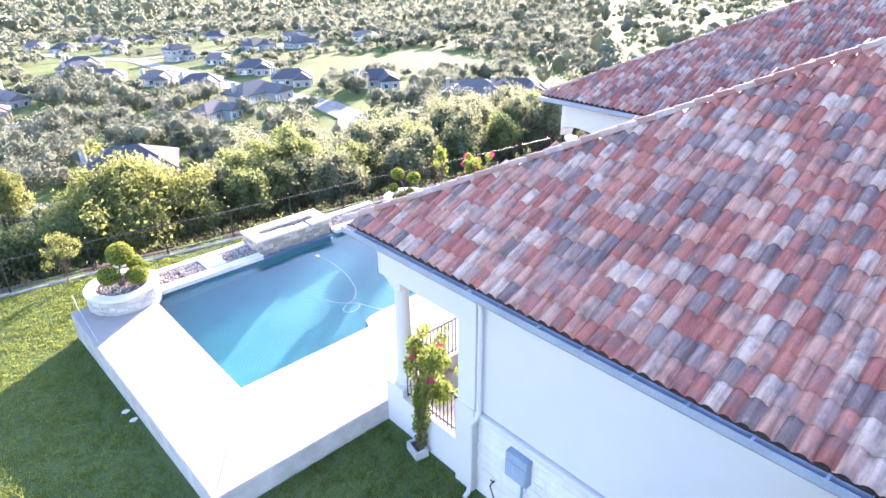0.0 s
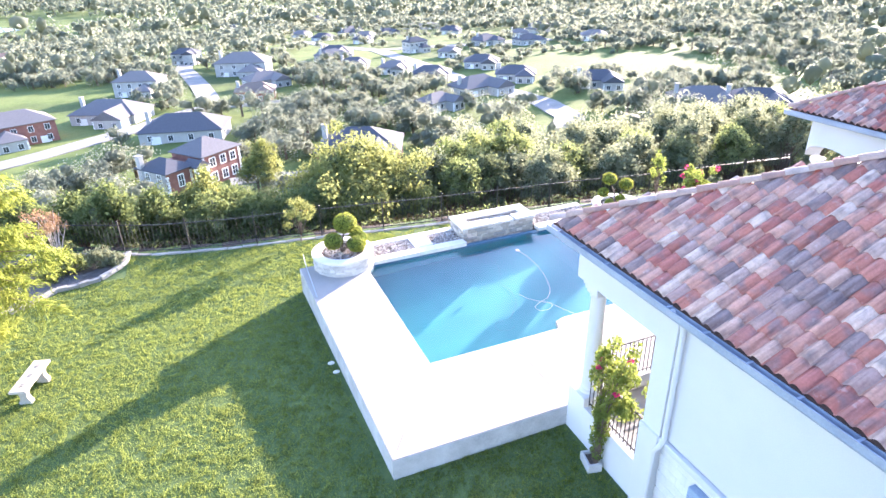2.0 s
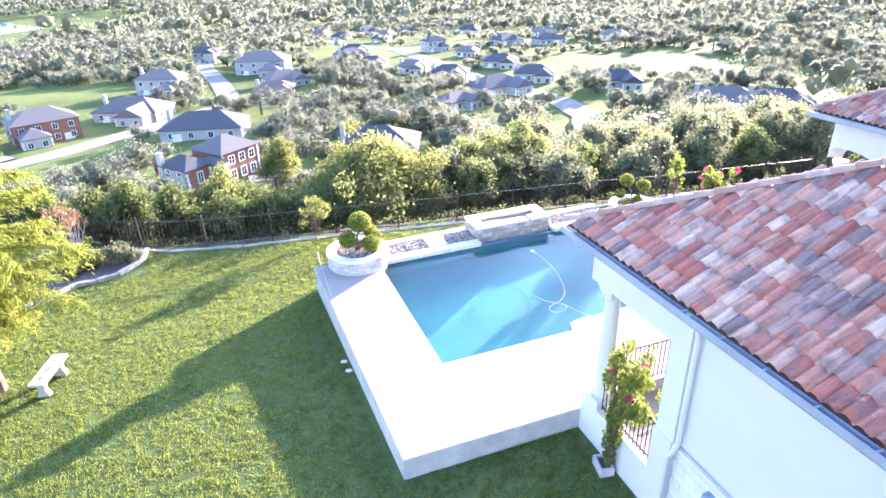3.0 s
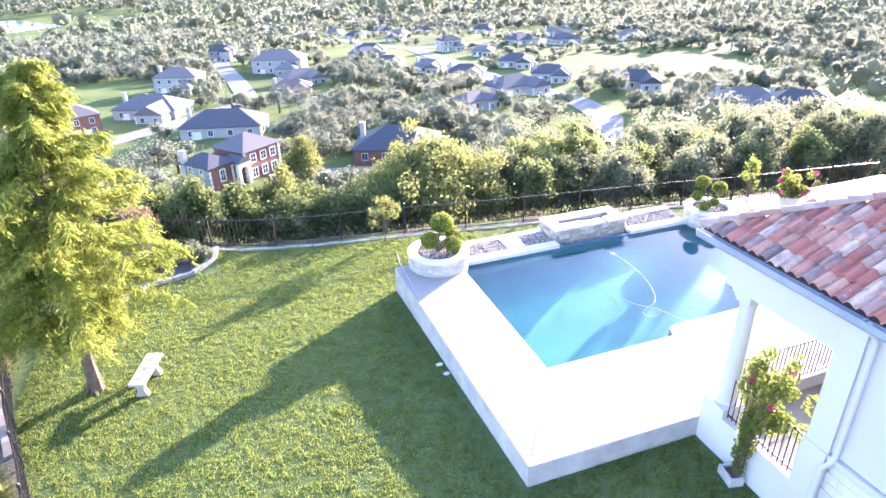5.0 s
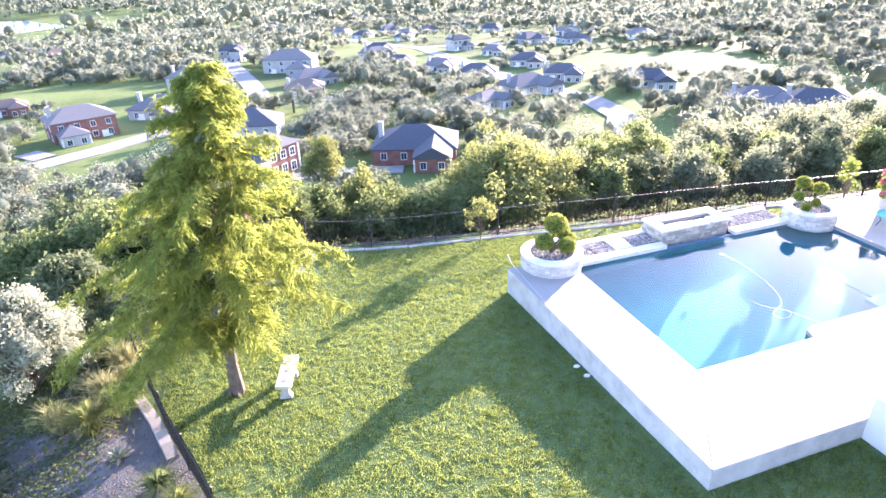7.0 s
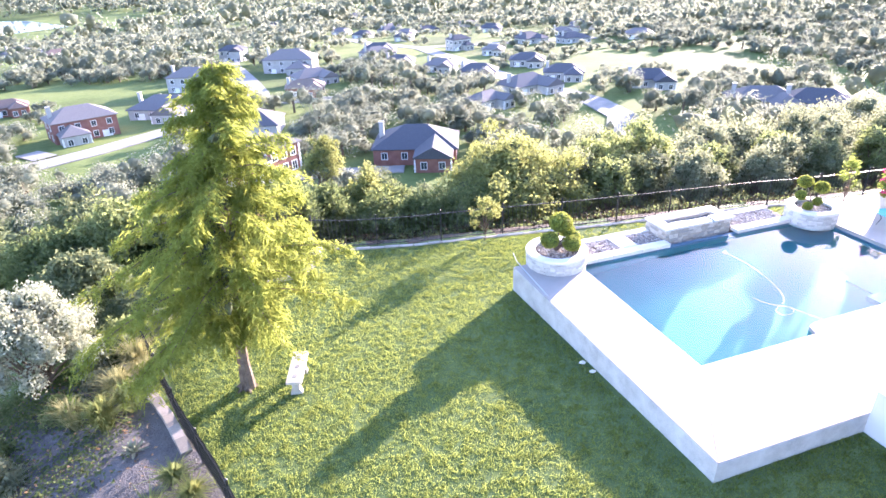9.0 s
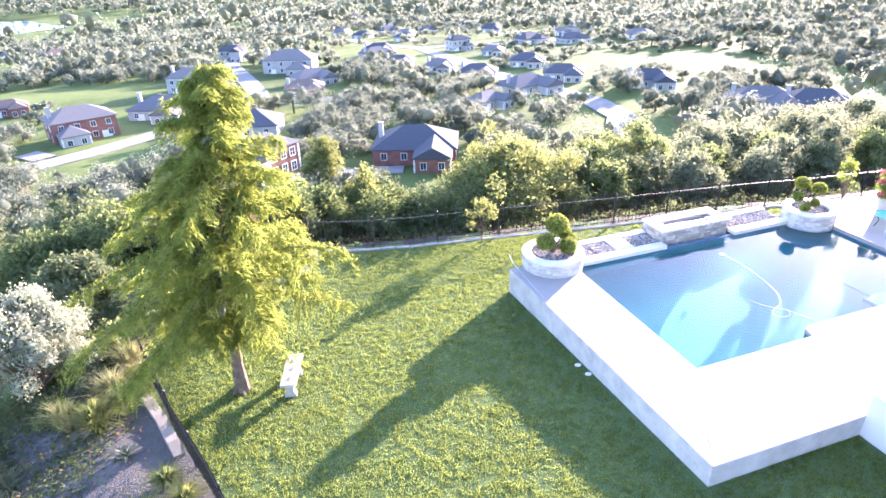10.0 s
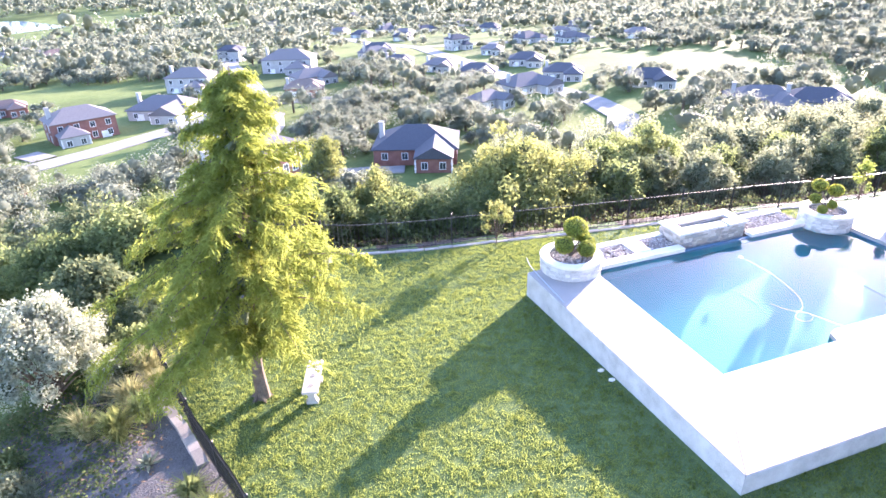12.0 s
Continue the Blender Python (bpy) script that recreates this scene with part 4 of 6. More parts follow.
def cypress(x, y, height, spread, seed):
    """A young bald cypress: upswept leader, level limbs, and feathery drooping sprays."""
    rng = np.random.default_rng(seed)
    r = random.Random(seed)
    z = ground_z(x, y)
    t = empty("cypress_tree", "feathery yellow-green bald cypress standing on the lawn", "tree", pose(x, y, z))
    wood = bmesh.new()
    top = Vector((0.65, 0.05, height))
    def spine(h):
        return Vector((top.x * (h / height) ** 1.3, 0.12 * math.sin(h * .9), h))
    tube([(0.22, 0.05, -0.1), (0.05, 0, 0.02), *(spine(height * k / 10) for k in range(1, 11))], [0.06, 0.2, 0.15, 0.13, 0.115, 0.10, 0.085, 0.07, 0.055, 0.04, 0.025, 0.01], 9, wood)
    for k in range(5):
        a = k * 1.257
        tube([(math.cos(a) * .30, math.sin(a) * .30, -0.06), (math.cos(a) * .12, math.sin(a) * .12, 0.12), (0, 0, 0.5)], [0.05, 0.06, 0.03], 5, wood)
    P, D = [], []
    n = 112
    for k in range(n):
        f = k / n
        h = 2.0 + (height - 2.15) * f ** 1.05
        a = k * 2.39996 + r.uniform(-.25, .25)
        wide = spread * (0.93 - 0.84 * f ** 1.35) * r.choice((0.35, 0.55, 0.75, 0.9, 1.0, 1.12, 1.28))
        wide *= 1 - 0.16 * math.cos(a) * (1 - f)
        if f < 0.10:
            wide *= 0.7 + 3.0 * f
        s = spine(h)
        rise = 0.15 + 0.55 * f
        droop = (-0.20 + 0.16 * math.cos(a)) * (1 - f)
        out = Vector((math.cos(a), math.sin(a), 0))
        pts = [s + out * (wide * q) + Vector((0, 0, wide * (rise * q + (droop - rise * .75) * q * q))) for q in (0, .25, .5, .75, 1.0)]
        tube(pts, [0.035 * (1 - f) + .008, 0.026 * (1 - f) + .006, .015, .009, .004], 5, wood, False)
        side = Vector((-out.y, out.x, 0))
        twigs = int(12 + 26 * (1 - f))
        for j in range(twigs):
            q = 0.18 + 0.85 * (j + r.random()) / twigs
            q = min(q, 1.02)
            base = s + out * (wide * q) + Vector((0, 0, wide * (rise * q + (droop - rise * .75) * q * q)))
            way = side * r.choice((-1, 1)) * r.uniform(.3, 1) + out * r.uniform(.1, .8) + Vector((0, 0, r.uniform(-.2, .35)))
            l = r.uniform(.25, .66) * (0.55 + 0.6 * (1 - f))
            m = 42
            for i in range(m):
                u = (i + r.random()) / m
                p = base + way * (l * u) + Vector((0, 0, -0.75 * l * u * u)) + Vector((r.gauss(0, .055), r.gauss(0, .055), r.gauss(0, .05) - .03))
                P.append(p)
                D.append(way)
    part("trunk", wood, M["bark"], t)
    # solid lumps added round the spine to block sun and shade one side
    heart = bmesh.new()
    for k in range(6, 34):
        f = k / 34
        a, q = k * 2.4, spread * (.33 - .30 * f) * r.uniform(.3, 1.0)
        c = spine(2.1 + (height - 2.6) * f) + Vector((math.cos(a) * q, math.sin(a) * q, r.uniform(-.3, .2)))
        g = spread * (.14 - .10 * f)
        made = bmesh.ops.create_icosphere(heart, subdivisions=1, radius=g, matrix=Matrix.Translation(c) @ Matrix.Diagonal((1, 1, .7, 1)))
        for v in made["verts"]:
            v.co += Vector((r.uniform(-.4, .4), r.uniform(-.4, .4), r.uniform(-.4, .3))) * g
    part("shade_core", heart, M["crown_shade"], t)
    P, D = np.array(P), np.array(D)
    c = len(P)
    # each spray a narrow leaf hanging outward
    u = D / np.linalg.norm(D, axis=1, keepdims=True) + rng.normal(0, .45, (c, 3)) + (0, 0, -.75)
    u /= np.linalg.norm(u, axis=1, keepdims=True)
    v = np.cross(u, rng.normal(0, 1, (c, 3)))
    v /= np.linalg.norm(v, axis=1, keepdims=True)
    l = rng.uniform(.04, .09, c)[:, None]
    w = rng.uniform(.010, .019, c)[:, None]
    verts = np.stack([P - u * l + v * w, P + u * l, P - u * l - v * w], 1).reshape(-1, 3)
    put("crown", mesh_of("crown", verts.tolist(), np.arange(3 * c).reshape(-1, 3).tolist(), (M["leaf_cypress"],)), t)


cypress(-6.48, 16.6, 8.25, 3.1, 7)

# ---- trees and scrub below the fence ----
G1 = "trees below the fence"
LY, LG, LO, LE = M["leaf_yellow"], M["leaf_green"], M["leaf_olive"], M["leaf_oak"]


def hill_tree(x, y, top, spread, mat, seed, label, **kw):
    z = ground_z(x, y)
    return tree("tree", x, y, z, top - z, spread, mat, seed, label, group=G1, **kw)


hill_tree(6.5, 28.7, 1.4, 3.7, LY, 101, "broad yellow-green tree on the slope below the fence", count=24000, leaf=0.10, blobs=30, low=0.2)
hill_tree(11.2, 121.0, -23.6, 4.6, LY, 102, "rounded yellow-green tree in the valley below", count=6000, leaf=0.24, low=0.15)
hill_tree(-0.6, 29.4, 0.7, 1.1, LY, 103, "slender yellowing tree on the slope", count=4500, leaf=0.09, blobs=24, low=0.25, squash=1.5, heart=0.3)
hill_tree(12.2, 30.2, 0.4, 2.5, LG, 104, "green leafy tree on the slope below the fence", count=8000, leaf=0.11, blobs=20, low=0.2)
hill_tree(15.4, 31.2, 0.6, 2.4, LG, 105, "green leafy tree on the slope below the fence", count=7000, leaf=0.11, low=0.2)
for k, (x, y, top, s) in enumerate(((20.5, 31.5, 0.1, 2.7), (24.2, 32.5, 0.1, 3.0), (28.6, 31.5, 0.0, 3.1), (32.5, 31.0, -0.1, 2.8), (36.5, 30.0, -0.3, 2.8), (41, 30.0, -0.2, 3.0), (46, 29.5, -0.1, 3.0), (26.5, 37.0, -1.0, 3.4), (34.5, 36.5, -1.4, 3.4), (16.0, 38.0, -1.2, 3.4), (21.0, 38.5, -1.2, 3.4), (10.8, 38.5, -1.9, 3.0), (41.0, 36.5, -1.6, 3.4))):
    hill_tree(x, y, top, s, LO, 110 + k, "grey-green live oak on the slope below the fence", count=8000, leaf=0.105, blobs=22, low=0.2)
for k, (x, y, top, s) in enumerate(((-4.0, 26.9, 1.5, 1.4), (-2.2, 27.4, 0.9, 1.3), (-5.3, 28.0, 0.7, 1.5), (-7.4, 28.5, 0.9, 1.6), (-0.2, 27.0, 0.2, 1.5), (1.6, 26.8, 0.0, 1.6), (3.8, 26.4, 0.1, 1.7), (-1.2, 29.5, -0.3, 1.6), (1.0, 29.5, -0.1, 1.6), (-9.4, 29.0, 0.8, 1.6))):
    hill_tree(x, y, top, s, M["leaf_juniper"], 130 + k, "dense green juniper bush behind the fence", count=5200, leaf=0.085, low=0.06, squash=1.35)
scrub_mats = (LO, LG, LE, LO)
for k in range(22):
    x = 5.2 + 1.42 * k
    y = fence_y(min(x, 20)) + 5.6 + 1.2 * math.sin(k * 2.1)
    top = 0.15 + 0.35 * math.sin(k * 1.7)
    hill_tree(x, y + 0.8, top, 1.75, scrub_mats[k % 4], 210 + k, "dark shaded scrub behind the fence", count=3400, leaf=0.095, low=0.05, squash=1.0)
for k, (x, y, top, s) in enumerate(((-10.5, 27.5, 1.2, 1.8), (-13.0, 27.0, 0.6, 1.9), (-12.5, 31.0, 0.2, 2.0), (-16.5, 29.0, -0.3, 2.2), (-9.0, 33.0, -1.0, 2.0), (-11.3, 23.4, 1.1, 1.5), (-19.0, 34.0, -2.5, 2.4), (-13.5, 38.0, -3.6, 2.2), (-4.5, 35.0, -1.4, 1.8), (-17.5, 40.0, -5.0, 2.4), (-22, 38.0, -4.6, 2.6))):
    hill_tree(x, y, top, s, (LG, M["leaf_juniper"], LE)[k % 3], 150 + k, "green oak scrub on the hillside", count=4600, leaf=0.11, low=0.1)


def dry_brush():
    """Low tangled brush just outside the fence: brown leaves, near black for shade, over dark green ones."""
    rng = np.random.default_rng(230)
    for name, mat, n, label in (("dry_brush", "leaf_shade", 2600, "low brown brush, coloured near black for shade, along the outside of the fence"), ("low_brush", "leaf_juniper", 2500, "low dark green brush along the outside of the fence")):
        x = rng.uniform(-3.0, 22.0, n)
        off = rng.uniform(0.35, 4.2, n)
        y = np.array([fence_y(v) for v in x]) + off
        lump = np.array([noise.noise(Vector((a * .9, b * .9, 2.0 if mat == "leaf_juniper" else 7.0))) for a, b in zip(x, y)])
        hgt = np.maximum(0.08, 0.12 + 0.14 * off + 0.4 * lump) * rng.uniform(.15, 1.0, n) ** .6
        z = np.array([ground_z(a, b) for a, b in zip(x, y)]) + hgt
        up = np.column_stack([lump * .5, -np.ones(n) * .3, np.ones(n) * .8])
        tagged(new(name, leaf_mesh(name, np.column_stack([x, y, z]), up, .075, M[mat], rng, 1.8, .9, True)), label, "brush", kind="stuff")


# brown darkened almost to black for the shade behind the fence
M["leaf_shade"] = foliage("shade_leaf", (0.018, 0.016, 0.011), (0.055, 0.043, 0.028), (0.07, 0.055, 0.03), .2, 1.2)
dry_brush()

# small sapling inside the fence, silver shrub by the side fence
tree("sapling", 2.85, 22.6, ground_z(2.85, 22.6), 1.95, 0.85, LY, 170, "small yellowing sapling beside the fence", leaf=0.045, count=1500, trunk_r=0.022, low=0.15, blobs=20, clump=(0.1, 0.22))
tree("silver_shrub", -11.9, 19.3, ground_z(-11.9, 19.3), 3.1, 2.1, M["leaf_silver"], 171, "pale silvery shrub beyond the side fence", leaf=0.055, count=20000, trunk_r=0.07, low=0.04, blobs=44, squash=1.15, clump=(0.1, 0.22))


# ---- the valley: woods, roads, houses ----
HOUSES = []


def hip_roof(bm, w, d, z0, pitch, over=0.5, gable=False, x=0, y=0):
    """A hip or gable roof over a block w by d, centred at x, y, its ridge along the longer side."""
    a, b = w / 2 + over, d / 2 + over
    turn = b > a
    if turn:
        a, b = b, a
    rise = b * pitch
    run = a if gable else a - b
    pts = [(-a, -b, 0), (a, -b, 0), (a, b, 0), (-a, b, 0), (-run, 0, rise), (run, 0, rise)]
    v = [bm.verts.new((x + (q if turn else p), y + (-p if turn else q), z0 + r)) for p, q, r in pts]
    low = [bm.verts.new((u.co.x, u.co.y, z0 - 0.18)) for u in v[:4]]
    for f in ((0, 1, 5, 4), (2, 3, 4, 5), (1, 2, 5), (3, 0, 4)):
        bm.faces.new([v[k] for k in f])
    for k in range(4):
        bm.faces.new((low[k], low[(k + 1) % 4], v[(k + 1) % 4], v[k]))
    bm.faces.new(low[::-1])
    return z0 + rise


M["slate"] = varied("dark_shingle", [(0.075, 0.08, 0.095), (0.09, 0.092, 0.105)], 0.85, 3.0)
M["grey_shingle"] = varied("grey_shingle", [(0.14, 0.135, 0.14), (0.18, 0.165, 0.16)], 0.85, 3.0)
M["brown_shingle"] = varied("brown_shingle", [(0.17, 0.12, 0.10), (0.20, 0.15, 0.12)], 0.85, 3.0)
M["brick"] = mottled("far_brick", (0.19, 0.08, 0.06), (0.29, 0.14, 0.11), 0.8, 12.0, 0.9)
M["cream"] = mottled("cream_siding", (0.34, 0.33, 0.31), (0.44, 0.43, 0.40), 0.6, 8.0, 0.8)
M["trim"] = mottled("white_trim", (0.72, 0.72, 0.70), (0.82, 0.82, 0.80), 1.0, 8.0, 0.6)
M["pane"] = mottled("window_pane", (0.03, 0.04, 0.05), (0.06, 0.07, 0.08), 0.6, 4.0, 0.12, 0.0, spec=0.8)


def neighbour(x, y, yaw, w, d, storeys, wall, roof, label, windows=True, wing=1, chimney=True, wing_wall="", flip=1, lift=0.0, garage=True):
    z = ground_z(x, y) - 0.1 + lift
    HOUSES.append((x, y, max(w, d)))
    h = empty("house", label, "house", pose(x, y, z, 0, 0, yaw), "houses in the valley")
    top = 2.9 * storeys + 0.3
    bm = box(-w / 2, w / 2, -d / 2, d / 2, -1.5 - lift, top)
    ww, wd, wt = w * 0.42, d * 0.5, (top if wing > 1 else 3.2)
    wx, wy = flip * w * 0.24, -d / 2 - wd * 0.45
    if wing:
        wb = box(wx - ww / 2, wx + ww / 2, wy - wd / 2, wy + wd / 2 - .01, -1.5 - lift, wt)
        part("wall", wb, M[wing_wall or wall], h)
        if y < 230:
            # corner stones, long and short in turn
            blocks = []
            for e in (.3, .45):
                q = bpy.data.meshes.new("quoin")
                qb = box(-e / 2, e / 2, -.04, .3, 0, .5)
                qb.to_mesh(q)
                qb.free()
                q.materials.append(M["trim"])
                blocks.append(q)
            for sx in (-1, 1):
                for k in range(int(wt / .6)):
                    put("quoin", blocks[k % 2], h, Matrix.Translation((wx + sx * ww / 2, wy - wd / 2, .6 * k)))
    part("wall", bm, M[wall], h)
    rb = bmesh.new()
    peak = hip_roof(rb, w, d, top + .18, 0.52)
    if wing:
        hip_roof(rb, ww, wd + d * .5, wt + .18, 0.55, 0.4, wing == 2, wx, wy + d * .25)
    part("roof", rb, M[roof], h)
    if chimney:
        c = box(-w * .46, -w * .46 + 1.1, -.5, .5, top - 1, peak + 0.5, 0.03)
        box(-w * .46 - .08, -w * .46 + 1.18, -.58, .58, peak + .5, peak + .7, 0.03, c)
        part("chimney", c, M["cream"], h)
    if windows:
        pane = box(-.62, .62, -.03, .03, 0, 1.5)
        frame_me = bpy.data.meshes.new("window")
        fb = bmesh.new()
        for a in ((-.74, -.62, -.12, 1.62), (.62, .74, -.12, 1.62), (-.62, .62, 1.5, 1.62), (-.62, .62, -.12, 0), (-.03, .03, 0, 1.5)):
            box(a[0], a[1], -.06, .06, a[2], a[3], bm=fb)
        fb.to_mesh(frame_me)
        fb.free()
        frame_me.materials.append(M["trim"])
        pane_me = bpy.data.meshes.new("pane")
        pane.to_mesh(pane_me)
        pane.free()
        pane_me.materials.append(M["pane"])
        for s in range(storeys):
            zz = 0.95 + 2.9 * s
            for k in range(4):
                u = -w / 2 + w * (k + .55) / 4.1
                for side in (-1, 1):
                    if side < 0 and wing and (s == 0 or wing > 1) and abs(u - wx) < ww / 2 + .6:
                        continue
                    win = put("window", frame_me, h, pose(u, side * (d / 2 + .02), zz))
                    put("pane", pane_me, win)
            for k in range(2):
                v = -d / 2 + d * (k + .6) / 2.2
                for side in (-1, 1):
                    win = put("window", frame_me, h, pose(side * (w / 2 + .02), v, zz, 0, 0, 90))
                    put("pane", pane_me, win)
        if wing:
            for k in (-.25, .25):
                win = put("window", frame_me, h, pose(wx + ww * k, wy - wd / 2 - .02, 0.8))
                put("pane", pane_me, win)
    if garage:
        part("garage_door", box(-flip * w * .30 - 1.3, -flip * w * .30 + 1.3, -d / 2 - .05, -d / 2 + .05, 0, 2.2), M["trim"], h)
    return h


def villa(x, y, yaw):
    """A two-storey brick house: a lower hipped block, a white arched porch, and a taller hipped block."""
    z = ground_z(x, y) - .1
    HOUSES.append((x, y, 19))
    h = empty("house", "two-storey red-brick house with white quoins, arched porch and white end wall", "house", pose(x, y, z, 0, 0, yaw), "houses in the valley")
    for x0, x1, y0, y1, top, roof in ((-9.5, -3.0, -3.6, 5.0, 5.5, "slate"), (-1.0, 9.0, -4.4, 5.0, 6.6, "grey_shingle"), (-2.99, -1.01, -2.6, 5.0, 5.5, "slate")):
        part("wall", box(x0, x1, y0, y1, -2.5, top), M["brick"], h)
        if x1 - x0 > 3:
            rb = bmesh.new()
            hip_roof(rb, x1 - x0, y1 - y0, top + .18, .5, .5, False, (x0 + x1) / 2, (y0 + y1) / 2)
            part("roof", rb, M[roof], h)
    part("wall", box(-9.6, -9.505, -3.4, 5.0, -2.5, 5.5), M["cream"], h, "white rendered end wall")
    # porch: white piers, a round arch, a gable over it
    porch = bmesh.new()
    n = 10
    low = [(-3.6, 0.0), (-2.9, 0.0), (-2.9, 3.4)] + [(-2.0 - .9 * math.cos(math.pi * k / n), 3.4 + .9 * math.sin(math.pi * k / n)) for k in range(1, n)] + [(-1.1, 3.4), (-1.1, 0.0), (-.4, 0.0), (-.4, 5.3), (-3.6, 5.3)]
    ends = [[porch.verts.new((a, q, b - (.8 if b == 0 else 0))) for a, b in low] for q in (-5.4, -4.5)]
    porch.faces.new(ends[0])
    porch.faces.new(ends[1][::-1])
    for k in range(len(low)):
        e = (k + 1) % len(low)
        porch.faces.new((ends[0][k], ends[1][k], ends[1][e], ends[0][e]))
    bmesh.ops.recalc_face_normals(porch, faces=porch.faces)
    part("porch", porch, M["trim"], h, "white arched entrance porch")
    rb = bmesh.new()
    hip_roof(rb, 3.2, 3.6, 5.4, .6, .3, True, -2.0, -3.6)
    part("roof", rb, M["slate"], h)
    part("door", box(-2.6, -1.4, -2.72, -2.62, -.2, 2.4), M["pane"], h)
    # corner stones, long and short in turn
    blocks = []
    for e in (.4, .6):
        q = bpy.data.meshes.new("quoin")
        qb = box(-e / 2, e / 2, -.06, .3, 0, .42)
        qb.to_mesh(q)
        qb.free()
        q.materials.append(M["trim"])
        blocks.append(q)
    for cx, cy, top in ((-9.3, -3.62, 5.4), (-.8, -4.42, 6.5), (8.8, -4.42, 6.5), (-3.7, -3.62, 5.4)):
        for k in range(int(top / .5)):
            put("quoin", blocks[k % 2], h, Matrix.Translation((cx, cy, .5 * k)))
    for k in range(13):
        put("quoin", blocks[k % 2], h, pose(9.02, -4.1, .5 * k, 0, 0, 90))
    def window(wx, wy, wz, wide, tall, turn=0):
        fb = bmesh.new()
        a, b = wide / 2, wide / 2 + .2
        for q in ((-b, -a, -.2, tall + .2), (a, b, -.2, tall + .2), (-a, a, tall, tall + .25), (-a, a, -.25, 0), (-.04, .04, 0, tall), (-a, -.04, tall * .5 - .03, tall * .5 + .03), (.04, a, tall * .5 - .03, tall * .5 + .03)):
            box(q[0], q[1], -.08, .06, q[2], q[3], bm=fb)
        win = part("window", fb, M["trim"], h)
        win.matrix_basis = pose(wx, wy, wz, 0, 0, turn)
        part("pane", box(-a, a, -.02, .02, 0, tall), M["pane"], win)
    for wx in (1.4, 4.2, 6.9):
        window(wx, -4.42, 4.2, 1.3, 1.6)
        window(wx, -4.42, .9, 1.3, 1.8)
    window(-6.3, -3.62, 2.3, 1.1, 2.2)
    for wy in (-1.5, 2.0):
        window(-9.62, wy, 3.6, 1.0, 1.5, 90)
        window(9.02, wy, 4.0, 1.1, 1.5, 90)
    c = box(-9.9, -8.9, 3.2, 4.4, -1, 8.2, .03)
    box(-10.0, -8.8, 3.1, 4.5, 8.2, 8.4, .03, c)
    part("chimney", c, M["cream"], h)


villa(-2.2, 135.5, 38)
neighbour(-2.9, 185.5, -15, 22, 13, 1, "cream", "slate", "single-storey house with a broad dark grey hipped roof", wing=0)
neighbour(35.0, 138.1, -22, 19, 14, 1, "brick", "slate", "brick house with a steep dark shingled roof and chimney", wing=2, lift=1.0, garage=False)
neighbour(-47.1, 205.0, 22, 17, 11, 2, "brick", "grey_shingle", "two-storey brick house with a grey hipped roof", wing=1, wing_wall="cream", flip=-1)
neighbour(-24.3, 223.5, -25, 21, 13, 1, "cream", "grey_shingle", "white house with a pale grey hipped roof", wing=2)
neighbour(-17.4, 274.6, -20, 17, 11, 2, "cream", "grey_shingle", "two-storey white house with a chimney", wing=1)
# x, y, yaw, width, storeys, colours
NEAR_HOUSES = [
    (25.9, 308.9, -20, 23, 2, 1), (29.6, 265.6, -30, 16, 1, 1), (22.6, 238.1, -10, 14, 1, 2), (71.2, 325.0, -25, 15, 1, 1), (72.3, 283.2, -25, 13, 1, 0),
    (84.1, 259.6, -35, 13, 1, 1), (91.7, 236.0, -30, 15, 1, 0), (95.0, 200.6, -30, 18, 1, 1), (72.9, 184.1, -20, 12, 1, 1), (124.5, 257.2, -30, 15, 1, 0),
    (119.6, 216.6, -30, 15, 1, 3), (136.5, 186.5, -25, 16, 1, 3), (141.9, 140.9, -30, 19, 1, 1),
]
FAR_HOUSES = [
    (151.9, 131.1, -35, 18, 1, 3), (-39.6, 465.6, -20, 16, 1, 3), (2.2, 377.6, -20, 14, 2, 3), (-108.8, 500.3, -20, 22, 1, 2), (-161.0, 620.3, -20, 26, 1, 1),
    (106.8, 605.7, -30, 17, 1, 1), (111.2, 531.3, -30, 17, 1, 3), (163.9, 641.1, -20, 16, 1, 1), (119.5, 437.7, -25, 13, 1, 3), (170.9, 542.8, -30, 15, 1, 0),
    (121.0, 335.3, -30, 12, 2, 0), (199.2, 467.4, -30, 17, 1, 3), (128.2, 303.1, -30, 11, 1, 1), (136.7, 493.8, -25, 16, 1, 1), (145.0, 580.5, -20, 17, 1, 3), (167.2, 339.3, -25, 15, 1, 0), (187.7, 326.7, -35, 15, 1, 3), (241.9, 407.0, -20, 16, 1, 1), (77.2, 340.6, -25, 17, 1, 0), (218.5, 608.5, -20, 17, 1, 1),
]
MORE_HOUSES = [
    (170.5, 348.1, -30, 13, 1, 3), (213.8, 382.7, -25, 12, 1, 1), (247.4, 1193.9, -20, 30, 1, 3), (-78.0, 254.1, -30, 12, 1, 2), (92.4, 1136.1, -10, 28, 1, 3),
    (-16.5, 1253.9, -10, 30, 1, 3), (226.7, 316.3, -30, 15, 1, 1), (258.8, 433.0, -30, 16, 1, 0), (227.2, 584.7, -20, 16, 1, 1), (160.7, 841.5, -15, 18, 1, 3), (270.2, 764.8, -25, 18, 1, 1),
]
LOOKS = [("cream", "slate", "white house with a dark hipped roof"), ("cream", "grey_shingle", "pale house with a grey hipped roof"),
         ("brick", "brown_shingle", "brick house with a brown hipped roof"), ("cream", "slate", "white-walled house with a slate-grey roof")]
